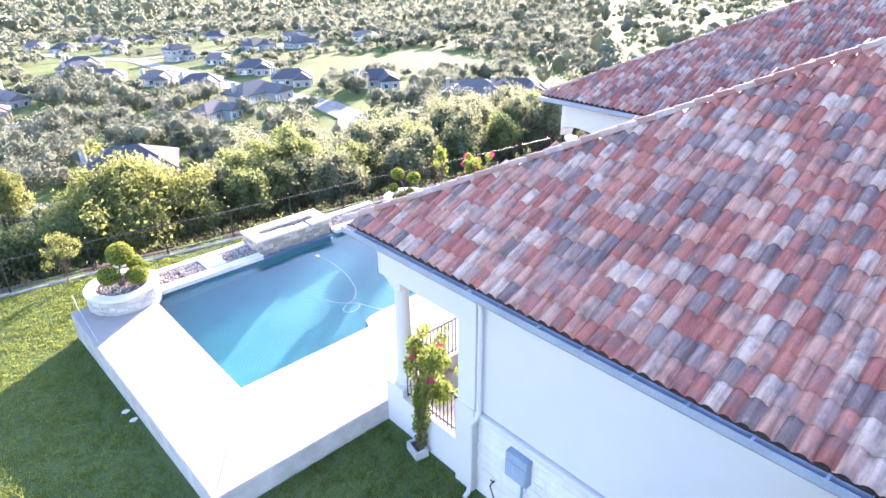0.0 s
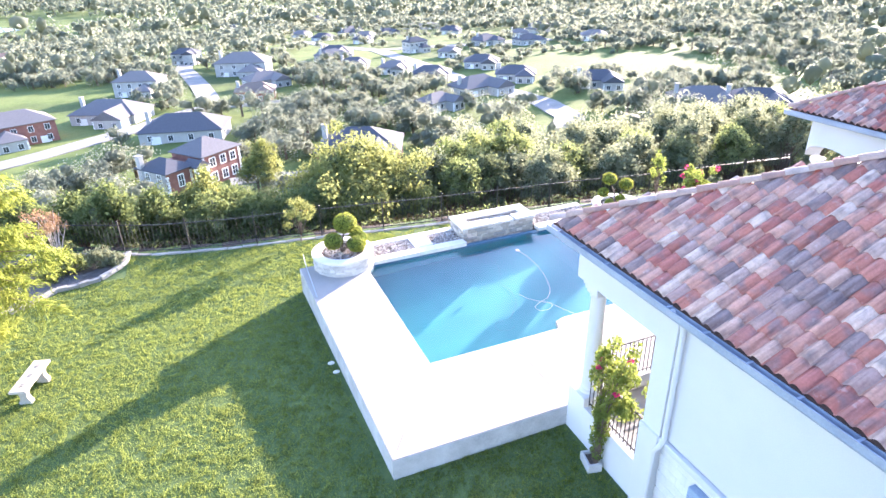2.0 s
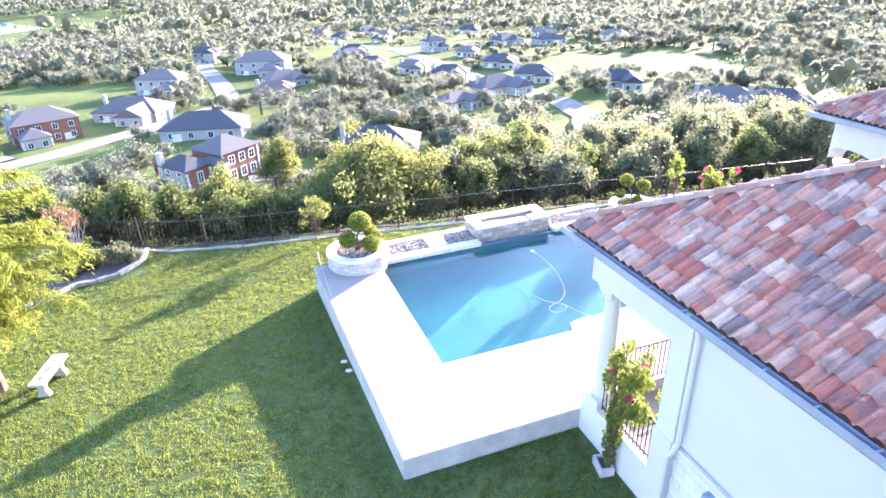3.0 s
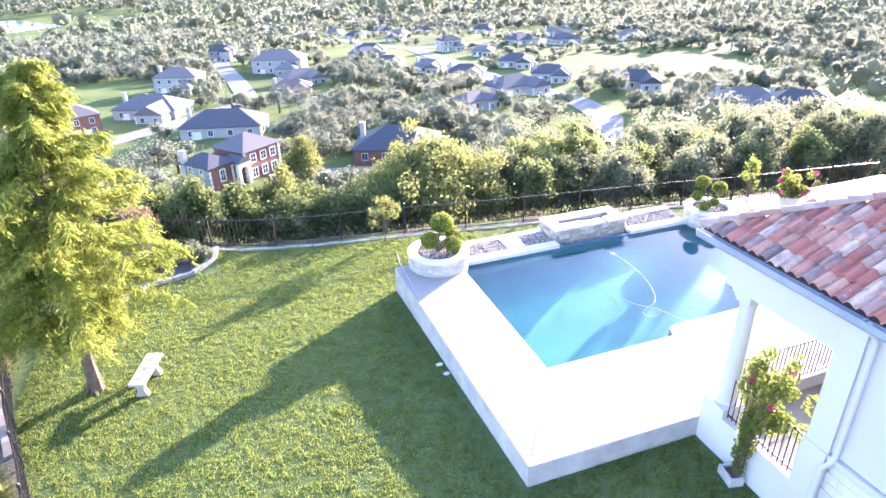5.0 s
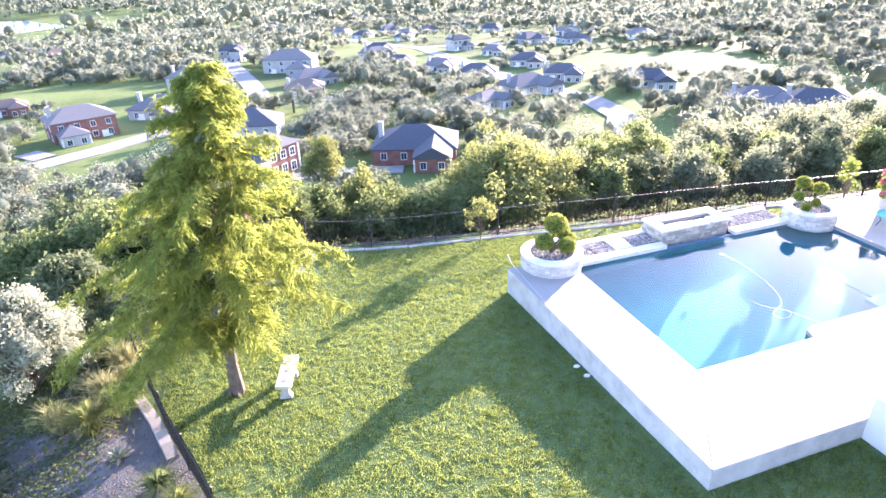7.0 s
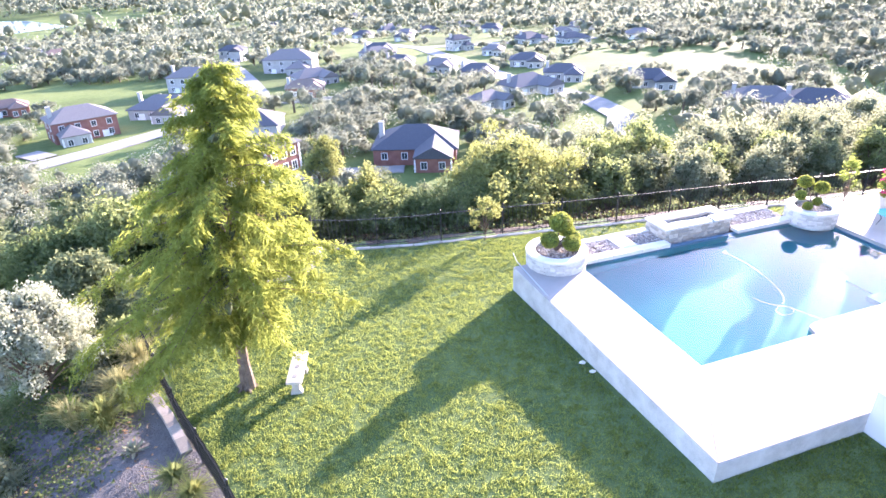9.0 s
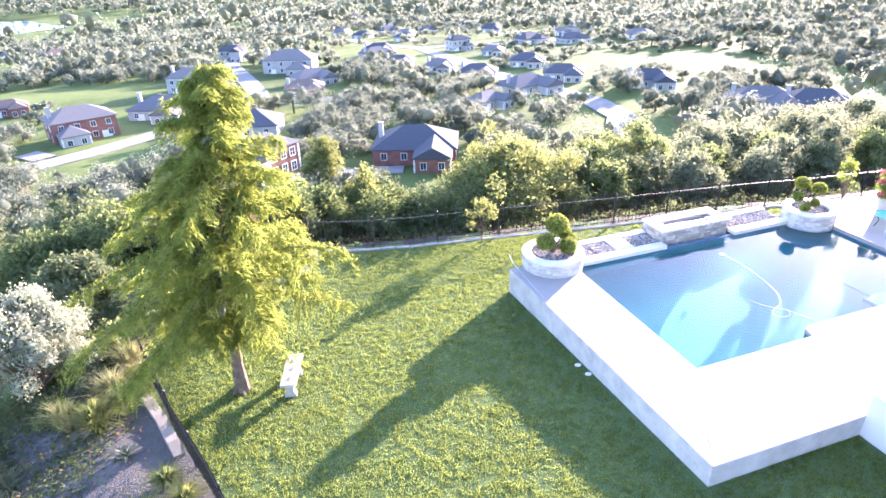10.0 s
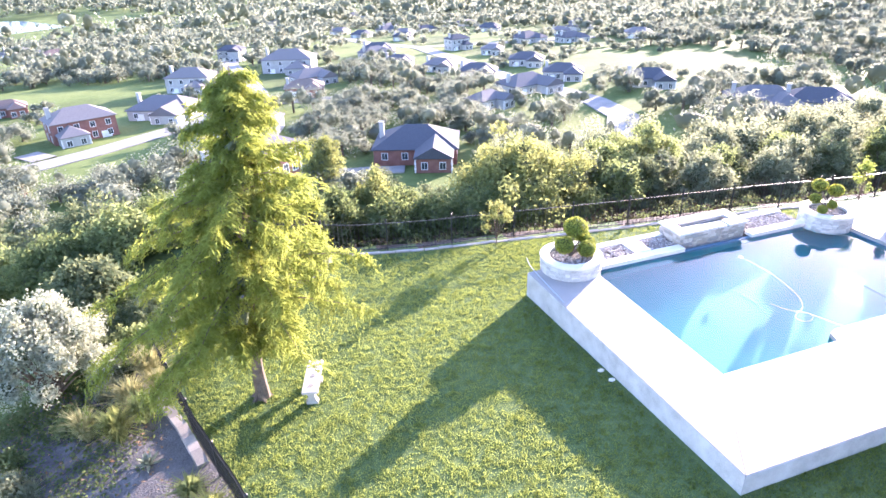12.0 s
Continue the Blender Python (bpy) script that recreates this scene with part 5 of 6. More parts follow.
for row in NEAR_HOUSES + FAR_HOUSES + MORE_HOUSES:
    x, y, yaw, w, st, look_k = row
    a, b, c = LOOKS[look_k]
    neighbour(x, y, yaw + (45 if int(x + 2 * y) % 5 < 2 else 0), w, w * 0.62, st, a, b, c, windows=y < 400, wing=1 + (int(x + y) % 2), chimney=int(x * 3 + y) % 3 != 0)


ROADS = []


def road(name, pts, width, label, mat="road"):
    """A strip of paving that follows the land."""
    fine = []
    for (x0, y0), (x1, y1) in zip(pts, pts[1:]):
        n = max(1, int(math.hypot(x1 - x0, y1 - y0) / 4))
        fine += [(x0 + (x1 - x0) * k / n, y0 + (y1 - y0) * k / n) for k in range(n)]
    fine.append(pts[-1])
    ROADS.append((fine, width))
    v, f = [], []
    for i, (x, y) in enumerate(fine):
        a, b = fine[max(i - 1, 0)], fine[min(i + 1, len(fine) - 1)]
        dx, dy = b[0] - a[0], b[1] - a[1]
        l = math.hypot(dx, dy)
        nx, ny = -dy / l * width / 2, dx / l * width / 2
        for s in (-1, 1):
            px, py = x + nx * s, y + ny * s
            z = max(ground_z(px, py), ground_z(x, y)) + 0.25
            v += [(px, py, z), (px, py, z - 1.2)]
    for i in range(len(fine) - 1):
        a, b = 4 * i, 4 * i + 4
        f += [(a, a + 2, b + 2, b), (a, b, b + 1, a + 1), (a + 2, a + 3, b + 3, b + 2)]
    return tagged(new(name, mesh_of(name, v, f, (M[mat],))), label, "road", kind="structure")


road("road", [(-91.5, 146.4), (-56.5, 171.6), (-41.7, 182.1), (-22.9, 199.0), (-7.9, 214.0), (5.2, 226.6), (5.9, 251.4), (4.5, 283.2), (-0.5, 342.0), (1.0, 386.9)], 8, "pale concrete street through the valley")
road("road", [(5.2, 226.6), (27.9, 223.7), (48.6, 217.1)], 6, "pale concrete street through the valley")
road("road", [(4.4, 132.2), (12.6, 132.4), (20.8, 131.6), (29.0, 128.8)], 5, "pale concrete driveway in front of a brick house")
road("road", [(87.1, 121.2), (91.1, 135.5), (102.6, 152.2), (106.6, 173.9), (105.6, 191.7), (101.4, 219.9), (103.2, 267.0), (105.8, 358.7), (92.8, 442.2), (93.4, 544.9)], 9, "pale concrete street through the valley")
road("road", [(105.8, 358.7), (133.0, 353.4), (157.3, 346.1), (209.8, 336.6)], 8, "pale concrete street through the valley")
road("road", [(-58.8, 189.5), (-52.7, 181.6)], 6, "pale concrete driveway")


def water_far():
    pts = [(-898, 1135), (-346, 1249), (-255, 1341), (-361, 1516), (-925, 1672)]
    z = max(ground_z(x, y) for x, y in pts) + 0.6
    m, t, b = shader("lake_water", (0.10, 0.16, 0.2), 0.15, 0.0, 0.5)
    bump(t, b, noise_out(t, 0.05, 4.0), 0.2, 0.5)
    tagged(part("water", prism(pts, z - 3, z), m), "pale lake glinting in the distance", "water", kind="structure")


water_far()

# clearings, as centre and half-widths
CLEAR = [(-84.4, 281.8, 78, 36), (-271.0, 1037.4, 170, 170), (-139.7, 520.6, 50, 30), (-42.5, 170.1, 34, 16), (13.6, 131.4, 18, 8), (58.4, 356.0, 40, 22), (97.3, 146.8, 14, 16), (42.8, 306.3, 30, 14), (-14.2, 158.8, 14, 10), (122.6, 168.2, 16, 9), (101.2, 310.0, 24, 26), (150.0, 420.0, 26, 24), (-329.3, 1370.3, 260, 220)]


def open_ground(x, y):
    for hx, hy, r in HOUSES:
        if math.hypot(x - hx, (y - hy + 3)) < r * 0.62 + 3:
            return True
        if abs(x - hx) < r * .55 and -r * 1.7 < y - hy < 0:
            return True
    for fine, width in ROADS:
        for x1, y1 in fine:
            if math.hypot(x - x1, y - y1) < width / 2 + 4.5:
                return True
    for cx, cy, a, b in CLEAR:
        if ((x - cx) / a) ** 2 + ((y - cy) / b) ** 2 < 1:
            return True
    return False


def woods(name, y0, y1, spacing, leaf, per, size, mat, seed, label, dense=0.0, reach=1.6, cores=3, trunks=True, left=-0.42, core=.64):
    """Many trees of the valley in one mesh: lumpy leaf masses fringed with leaves, and short trunks."""
    rng = np.random.default_rng(seed)
    r = random.Random(seed)
    ico = bmesh.new()
    bmesh.ops.create_icosphere(ico, subdivisions=1, radius=1)
    iv = np.array([v.co for v in ico.verts])
    jf = np.array([[v.index for v in f.verts] for f in ico.faces])
    ico.free()
    C, N, cv, cf = [], [], [], []
    tv, tf = [], []
    y = y0
    row = 0
    while y < y1:
        half_l, half_r = 14 - y * left, 34 + y * reach
        x = -half_l + (row % 2) * spacing * .5
        row += 1
        while x < half_r:
            px, py = x + r.uniform(-.8, .8) * spacing, y + r.uniform(-.8, .8) * spacing
            x += spacing
            n = noise.noise(Vector((px * .011, py * .011, 1.7))) + 0.5 * noise.noise(Vector((px * .04, py * .04, 5.1)))
            if n < -0.18 - dense or open_ground(px, py):
                continue
            town = ((px - 140) / 85) ** 2 + ((py - 400) / 195) ** 2 < 1
            if town and r.random() < .48:
                continue
            g = ground_z(px, py)
            s = size * r.choice((.5, .75, .9, 1.0, 1.0, 1.15, 1.3)) * (.55 if town else 1)
            h = s * r.uniform(.95, 1.25)
            blobs = [(px + r.uniform(-.65, .65) * s, py + r.uniform(-.65, .65) * s, g + h * r.uniform(.35, .95), s * r.uniform(.3, .6), s * r.uniform(.26, .5)) for _ in range(cores + 5)]
            p, d = blob_points(rng, blobs, per, .66, 1.15)
            C.append(p)
            N.append(d)
            for b in blobs[:cores]:
                cf.append(jf + len(iv) * len(cv))
                cv.append(iv * (1 + rng.normal(0, .14, (len(iv), 1))) * (b[3] * core, b[3] * core, b[4] * core) + b[:3])
            if trunks:
                b = len(tv)
                tv += [(px + q * .05 * s, py + w * .05 * s, g + hh) for hh in (-.5, h * .6) for q, w in ((-1, -1), (1, -1), (1, 1), (-1, 1))]
                tf += [(b + q, b + (q + 1) % 4, b + 4 + (q + 1) % 4, b + 4 + q) for q in range(4)]
        y += spacing
    C, N = np.concatenate(C), np.concatenate(N)
    t = empty(name, label, "trees", kind="stuff")
    tagged(put("crowns", leaf_mesh("crowns", C, N, leaf, mat, rng, 1.3, 0.5, True), t), kind="stuff")
    tagged(put("leaf_masses", mesh_of("leaf_masses", np.concatenate(cv).tolist(), np.concatenate(cf).tolist(), (mat,), True), t), kind="stuff")
    if tv:
        tagged(put("trunks", mesh_of("trunks", tv, tf, (M["bark"],)), t), kind="stuff")


woods("hillside_wood", 40, 118, 7.0, 0.24, 850, 3.1, M["leaf_oak"], 301, "dark live-oak woods on the hillside", 0.6, 1.3, 5, core=.5)
woods("valley_wood", 119, 220, 7.8, 0.27, 1250, 4.9, M["leaf_hazed"], 302, "live-oak woods between the houses", 0.08, 1.3, 5, core=.62)
woods("valley_wood", 220, 350, 7.8, 0.42, 430, 4.9, M["leaf_hazed"], 306, "live-oak woods between the houses", 0.08, 1.3, 5, core=.66)
woods("distant_wood", 350, 800, 14.0, 0.95, 104, 7.6, M["leaf_hazed"], 303, "distant woods in the valley", 0.25, 1.1, 3, False, core=.66)
woods("distant_wood", 800, 2300, 38.0, 2.8, 46, 21.0, M["leaf_hazed"], 304, "distant wooded hills", 0.6, 1.1, 2, False, core=.62)
woods("side_wood", 90, 700, 24.0, 0.68, 185, 9.0, M["leaf_hazed"], 305, "hazy woods beyond the house", 0.35, 2.7, 4, False, 1.25, .66)


# ---- grass blades of the lawn ----
def grass_field(name, count, area, seed, label, h=0.045, mat="grass"):
    """Blades of grass, many of them gathered in small tufts that stand a little higher."""
    rng = np.random.default_rng(seed)
    P = area(rng, count)
    n = len(P)
    roots = P[rng.integers(0, n, n // 26)]
    tuft = rng.random(n) < .5
    P[tuft] = roots[rng.integers(0, len(roots), tuft.sum())] + rng.normal(0, .05, (tuft.sum(), 2))
    inside = np.array([on_lawn(x, y) for x, y in P])
    P, tuft = P[inside], tuft[inside]
    n = len(P)
    z = np.array([ground_z(x, y) for x, y in P])
    a = rng.uniform(0, 2 * np.pi, n)
    lean = rng.normal(0, .55, (n, 2))
    hh = h * rng.uniform(.6, 1.5, n) * np.where(tuft, 1.25, .8)
    w = h * .28 * rng.uniform(.6, 1.3, n)
    base = np.stack([P[:, 0], P[:, 1], z - .01], 1)
    side = np.stack([np.cos(a) * w, np.sin(a) * w, np.zeros(n)], 1)
    tip = base + np.stack([lean[:, 0] * hh, lean[:, 1] * hh, hh], 1)
    verts = np.stack([base - side, base + side, tip], 1).reshape(-1, 3)
    me = mesh_of(name, verts.tolist(), np.arange(3 * n).reshape(-1, 3).tolist(), (M[mat],))
    return tagged(new(name, me), label, "grass", kind="stuff")


def on_lawn(x, y):
    """True where mown grass grows: not under the deck, the beds or the house."""
    if y > fence_y(x) - .3 or (x > 2.14 and 9.55 < y < 18.72) or (x > 3.0 and 9.55 < y < 19.56) or (x > 6.34 and y < 9.6):
        return False
    return x > -7.88 + (y - 15.2) * -.29 and not (x < -3.35 and y > 22.4 - .45 * min(0, x + 5.4))


def lawn_area(rng, count):
    x = rng.uniform(-8.3, 6.4, count)
    y = rng.uniform(6.2, 24.5, count)
    return np.stack([x, y], 1)


grass_field("grass", 430000, lawn_area, 401, "mown lawn grass, green with yellowed tips")


def strip_area(rng, count):
    x = rng.uniform(2.9, 22, count)
    y = rng.uniform(19.55, 23.0, count)
    return np.stack([x, y], 1)


grass_field("grass", 40000, strip_area, 402, "narrow strip of lawn between pool and fence")


# ---- small things round the house ----
def climber():
    """A flowering climber that grows from a block planter up the porch railing."""
    b = empty("block_planter", "hollow grey concrete-block planter on the lawn", "planter", pose(6.22, 8.3, -0.07, 0, 0, -12))
    bm = bmesh.new()
    for a in ((-.15, .15, -.22, -.17), (-.15, .15, .17, .22), (-.15, -.10, -.17, .17), (.10, .15, -.17, .17)):
        box(a[0], a[1], a[2], a[3], -.05, .20, 0.008, bm)
    part("block", bm, M["deck_side"], b)
    part("soil", box(-.10, .10, -.17, .17, -.04, .13), M["soil"], b)
    c = empty("climbing_shrub", "climbing shrub with red flowers over the porch railing", "shrub", pose(6.3, 8.25, 0.1))
    r = random.Random(9)
    rng = np.random.default_rng(9)
    blobs = []
    for k in range(22):
        a = r.uniform(-1, 1)
        top = Vector((r.uniform(-.05, .4), a * .45, r.uniform(1.6, 3.0)))
        mid = Vector((r.uniform(-.08, .08), a * .16, top.z * .5))
        stem = bmesh.new()
        tube([(r.uniform(-.08, .02), r.uniform(-.1, .1), -.1), mid, top], [.014, .011, .005], 5, stem)
        part("stem", stem, M["bark"], c)
        blobs.append((mid.x, mid.y, mid.z, .08, .28))
        blobs.append((top.x, top.y, top.z - .15, r.uniform(.10, .20), r.uniform(.14, .28)))
    blobs += [(-.02, r.uniform(-.1, .1), 0.25 + .14 * k, .13, .2) for k in range(9)]
    blobs += [(.1 + .25 * r.random(), r.uniform(-.6, .35), r.uniform(1.5, 2.5), .18, .22) for k in range(7)]
    blobs += [(.25 + .3 * r.random(), r.uniform(-.75, -.1), r.uniform(1.1, 2.2), .16, .2) for k in range(5)]
    pts, d = blob_points(rng, blobs, 5600)
    put("leaves", leaf_mesh("leaves", pts, d, 0.043, M["leaf_climber"], rng, 1.9, 0.9), c)
    for k, (x, y, z) in enumerate(((-.15, .05, 2.35), (.0, -.35, 1.95), (-.1, .1, 2.5), (.15, -.45, 2.75), (.05, .25, 2.15))):
        q, dd = blob_points(rng, [(x, y, z, .05, .045)], 18)
        put("flower", leaf_mesh("flower", q, dd, 0.05, M["petal"], rng, 1.2, 0.8), c)


M["leaf_climber"] = foliage("climber_leaf", (0.06, 0.10, 0.03), (0.16, 0.205, 0.06), (0.34, 0.41, 0.09), 0.45, 1.5)
climber()


def meter_box():
    m = empty("meter_box", "grey-blue metal electrical box on the lower wall", "electrical box", pose(6.42, 5.66, 1.40))
    part("case", box(-.14, .008, -.25, .25, -.30, .28, 0.02), M["blue_metal"], m)
    part("lid", box(-.155, -.142, -.23, .23, -.28, .10, 0.006), M["blue_metal"], m)
    part("conduit", tube([(-.06, -.1, -.30), (-.06, -.1, -1.35)], .025, 8), M["blue_metal"], m)
    t = empty("garden_tap", "dark garden tap with a hose pipe on the wall", "tap", pose(6.42, 6.27, .52))
    part("pipe", tube([(.03, 0, 0), (-.08, 0, 0), (-.11, 0, -.05)], .015, 8), M["iron"], t)
    part("handle", tube([(-.06, -.05, .05), (-.06, .05, .05)], .012, 6), M["iron"], t)
    part("hose", tube([(-.11, 0, -.05), (-.09, -.05, -.25), (-.1, -.15, -.42), (-.12, -.1, -.55), (-.18, -.05, -.58)], .014, 6), M["iron"], t)


M["blue_metal"] = mottled("painted_box", (0.22, 0.30, 0.40), (0.32, 0.40, 0.50), 3.0, 30.0, 0.5)
meter_box()


def pot():
    p = empty("flower_pot", "large pale terracotta pot of pink bougainvillea", "plant pot", pose(17.2, 17.45, DECK))
    part("pot", lathe([(0, 0), (.22, 0), (.24, .03), (.33, .5), (.37, .52), (.37, .60), (.33, .60), (.31, .52), (.0, .52)], 28), M["pot"], p)
    rng = np.random.default_rng(31)
    r = random.Random(31)
    stems = bmesh.new()
    green, pink = [], []
    for k in range(22):
        a, q = r.uniform(0, 6.28), r.uniform(.15, .95)
        top = Vector((math.cos(a) * q, math.sin(a) * q * .8, .75 + r.uniform(.0, .75)))
        tube([(0, 0, .45), top * .5 + Vector((0, 0, .35)), top], [.014, .01, .004], 5, stems)
        green.append((top.x * .75, top.y * .75, top.z - .05, .16, .16))
        if k % 2:
            pink.append((top.x, top.y, top.z, .10, .10))
    part("stems", stems, M["bark"], p)
    q, d = blob_points(rng, green, 1700)
    put("leaves", leaf_mesh("leaves", q, d, .07, M["leaf_climber"], rng, 1.5, .8), p)
    for b in pink:
        q, d = blob_points(rng, [b], 38)
        put("flower", leaf_mesh("flower", q, d, .05, M["petal"], rng, 1.1, .8), p)
    tree("slim_shrub", 16.4, 18.6, DECK - .05, 2.0, .42, M["leaf_climber"], 33, "slim upright green shrub beside the planter", leaf=.055, count=420, trunk_r=.02, low=.1, blobs=16, squash=1.6, clump=(.12, .26))
    tagged(bpy.data.objects["slim_shrub"], category="shrub")


def side_table():
    """A round table with a rimmed turquoise top on three bent legs."""
    t = empty("side_table", "round turquoise metal side table beside the pool", "table", pose(15.85, 16.4, DECK))
    part("tabletop", lathe([(0, .44), (.40, .44), (.42, .45), (.42, .475), (.40, .48), (.385, .465), (0, .465)], 32), M["turquoise"], t)
    for k in range(3):
        a = 2.1 * k + .4
        part("leg", tube([(math.cos(a) * .3, math.sin(a) * .3, .44), (math.cos(a) * .22, math.sin(a) * .22, .22), (math.cos(a) * .33, math.sin(a) * .33, 0)], .014, 7), M["iron"], t)


M["turquoise"] = mottled("turquoise_paint", (0.05, 0.38, 0.40), (0.09, 0.50, 0.51), 5.0, 40.0, .4, .08)
side_table()

M["pot"] = mottled("pale_pot", (0.42, 0.40, 0.36), (0.56, 0.54, 0.49), 4.0, 40.0, .85)
pot()


def pool_hose():
    h = empty("pool_hose", "white floating hose of a pool cleaner", "pool hose")
    way = [(9.3, 17.0), (9.36, 16.5), (9.34, 15.9), (9.22, 15.2), (8.95, 14.4), (8.6, 13.95), (8.25, 13.8), (8.0, 13.65), (7.98, 13.45), (8.15, 13.36), (8.4, 13.42), (8.5, 13.62), (8.3, 13.82), (8.05, 14.1), (7.9, 14.5)]
    def smooth(pts, n=5):
        out = []
        for i in range(len(pts) - 1):
            p0, p1, p2, p3 = (Vector((*pts[max(0, min(len(pts) - 1, i + k))], 0)) for k in (-1, 0, 1, 2))
            for j in range(n):
                u = j / n
                out.append(.5 * (2 * p1 + (p2 - p0) * u + (2 * p0 - 5 * p1 + 4 * p2 - p3) * u * u + (3 * p1 - p0 - 3 * p2 + p3) * u ** 3) + Vector((0, 0, WATER + .012)))
        return out
    part("hose", tube(smooth(way), .005, 6), M["hose"], h)
    part("hose", tube(smooth([(8.5, 13.62), (8.6, 13.35), (8.72, 13.05), (8.85, 12.82)]), .005, 6), M["hose"], h)
    c = box(9.24, 9.36, 17.0, 17.14, WATER - .05, WATER + .02, .025)
    part("cleaner", c, M["hose"], h)
    tail = empty("cleaner_tail", "dark sweep tail lying on the pool floor", "pool hose")
    part("tail", tube([Vector((p.x, p.y, pool_floor(p.x) + .015)) for p in smooth([(8.5, 17.2), (8.3, 16.4), (8.0, 15.9), (8.05, 15.2), (7.9, 14.6), (7.6, 14.2), (7.3, 13.9), (6.9, 13.9), (6.75, 13.6), (7.0, 13.4), (7.3, 13.5)])], .005, 6), M["tail"], tail)


M["hose"] = mottled("white_hose", (0.34, 0.38, 0.40), (0.48, 0.51, 0.53), 3.0, 30.0, .5)
M["tail"] = mottled("dark_hose", (0.03, 0.08, 0.12), (0.06, 0.12, 0.17), 3.0, 30.0, .5)
pool_hose()

pole = empty("pool_pole", "pale grey telescopic pool pole lying on the deck", "pool pole")
part("shaft", tube([(2.42, 19.25, DECK + .20), (2.40, 18.9, DECK + .03), (2.30, 16.6, DECK + .016)], .014, 8), M["hose"], pole)

for k, (x, y, s) in enumerate(((2.08, 14.2, .08), (2.12, 13.75, .08))):
    bm = bmesh.new()
    bmesh.ops.create_icosphere(bm, subdivisions=2, radius=s, matrix=Matrix.Diagonal((1.2, .9, .4, 1)))
    for v in bm.verts:
        v.co *= 1 + .12 * noise.noise(v.co * 9 + Vector((k, 0, 0)))
    ob = part("stone", bm, M["coping"])
    ob.location = (x, y, ground_z(x, y) + .02)
    tagged(ob, "pale flat stone lying in the grass by the deck", "stone", "stones in the grass")


# ---- planted beds ----
def kerb_run(name, pts, label, w=.16, h=.14, long=.42, mat="kerb"):
    k = empty(name, label, "kerb", group="garden kerbs", kind="structure")
    for (x0, y0), (x1, y1) in zip(pts, pts[1:]):
        d = math.hypot(x1 - x0, y1 - y0)
        n = max(1, round(d / long))
        a = math.atan2(y1 - y0, x1 - x0)
        for i in range(n):
            u = (i + .5) / n
            x, y = x0 + (x1 - x0) * u, y0 + (y1 - y0) * u
            b = box(-d / n / 2 + .004, d / n / 2 - .004, -w / 2, w / 2, -.3, h + .012 * math.sin(i * 3.1 + x), .012)
            b.transform(pose(x, y, ground_z(x, y), 0, 0, math.degrees(a)))
            part("kerb_stone", b, M[mat], k)


M["old_kerb"] = varied("old_kerb_stone", [(0.27, 0.235, 0.20), (0.21, 0.19, 0.165), (0.32, 0.28, 0.24)], 0.9, 30.0)
kerb_run("garden_kerb", [(-7.4, 20.9), (-6.4, 21.4), (-5.45, 22.3), (-4.8, 22.35), (-4.15, 22.6), (-3.7, 23.15), (-3.4, 23.7), (-3.32, 24.5)], "pale curved stone kerb of the flower bed")
kerb_run("retaining_kerb", [(-9.65, 19.3), (-9.3, 18.4), (-8.92, 17.5), (-8.4, 16.2), (-7.9, 14.6)], "low weathered stone retaining kerb by the side fence", .26, .14, .5, "old_kerb")


def bed(name, outline, z_off, label):
    """A patch of bare soil, slightly domed, over the lawn."""
    bm = bmesh.new()
    cx, cy = sum(p[0] for p in outline) / len(outline), sum(p[1] for p in outline) / len(outline)
    rings = []
    for q in (1.0, .75, .5, .25):
        rings.append([bm.verts.new((cx + (x - cx) * q, cy + (y - cy) * q, ground_z(cx + (x - cx) * q, cy + (y - cy) * q) + z_off + .05 * (1 - q) + .03 * noise.noise(Vector((x * q, y * q, 1))))) for x, y in outline])
    mid = bm.verts.new((cx, cy, ground_z(cx, cy) + z_off + .06))
    n = len(outline)
    for a, b in zip(rings, rings[1:]):
        for k in range(n):
            bm.faces.new((a[k], a[(k + 1) % n], b[(k + 1) % n], b[k]))
    for k in range(n):
        bm.faces.new((rings[-1][k], rings[-1][(k + 1) % n], mid))
    bmesh.ops.subdivide_edges(bm, edges=bm.edges, cuts=1)
    return tagged(part(name, bm, M["mulch"], smooth=True), label, "soil", kind="structure")


M["mulch"] = mottled("bark_mulch", (0.06, 0.055, 0.052), (0.155, 0.142, 0.135), 1.6, 22.0, .95, .9, distance=.04)
bed("flower_bed", [(-7.6, 21.0), (-6.4, 21.45), (-5.4, 22.4), (-4.2, 22.7), (-3.48, 23.6), (-3.42, 24.4), (-4.6, 25.0), (-6.2, 25.7), (-8.0, 26.0)], .02, "dark mulched flower bed by the fence")
bed("side_bed", [(-9.3, 19.0), (-8.9, 17.5), (-8.3, 16.2), (-7.85, 15.0), (-7.1, 12.9), (-6.5, 10.8), (-10.0, 10.4), (-13.0, 12.4), (-13.8, 17.0), (-12.0, 20.0)], .03, "dark bare soil bed beyond the side fence")


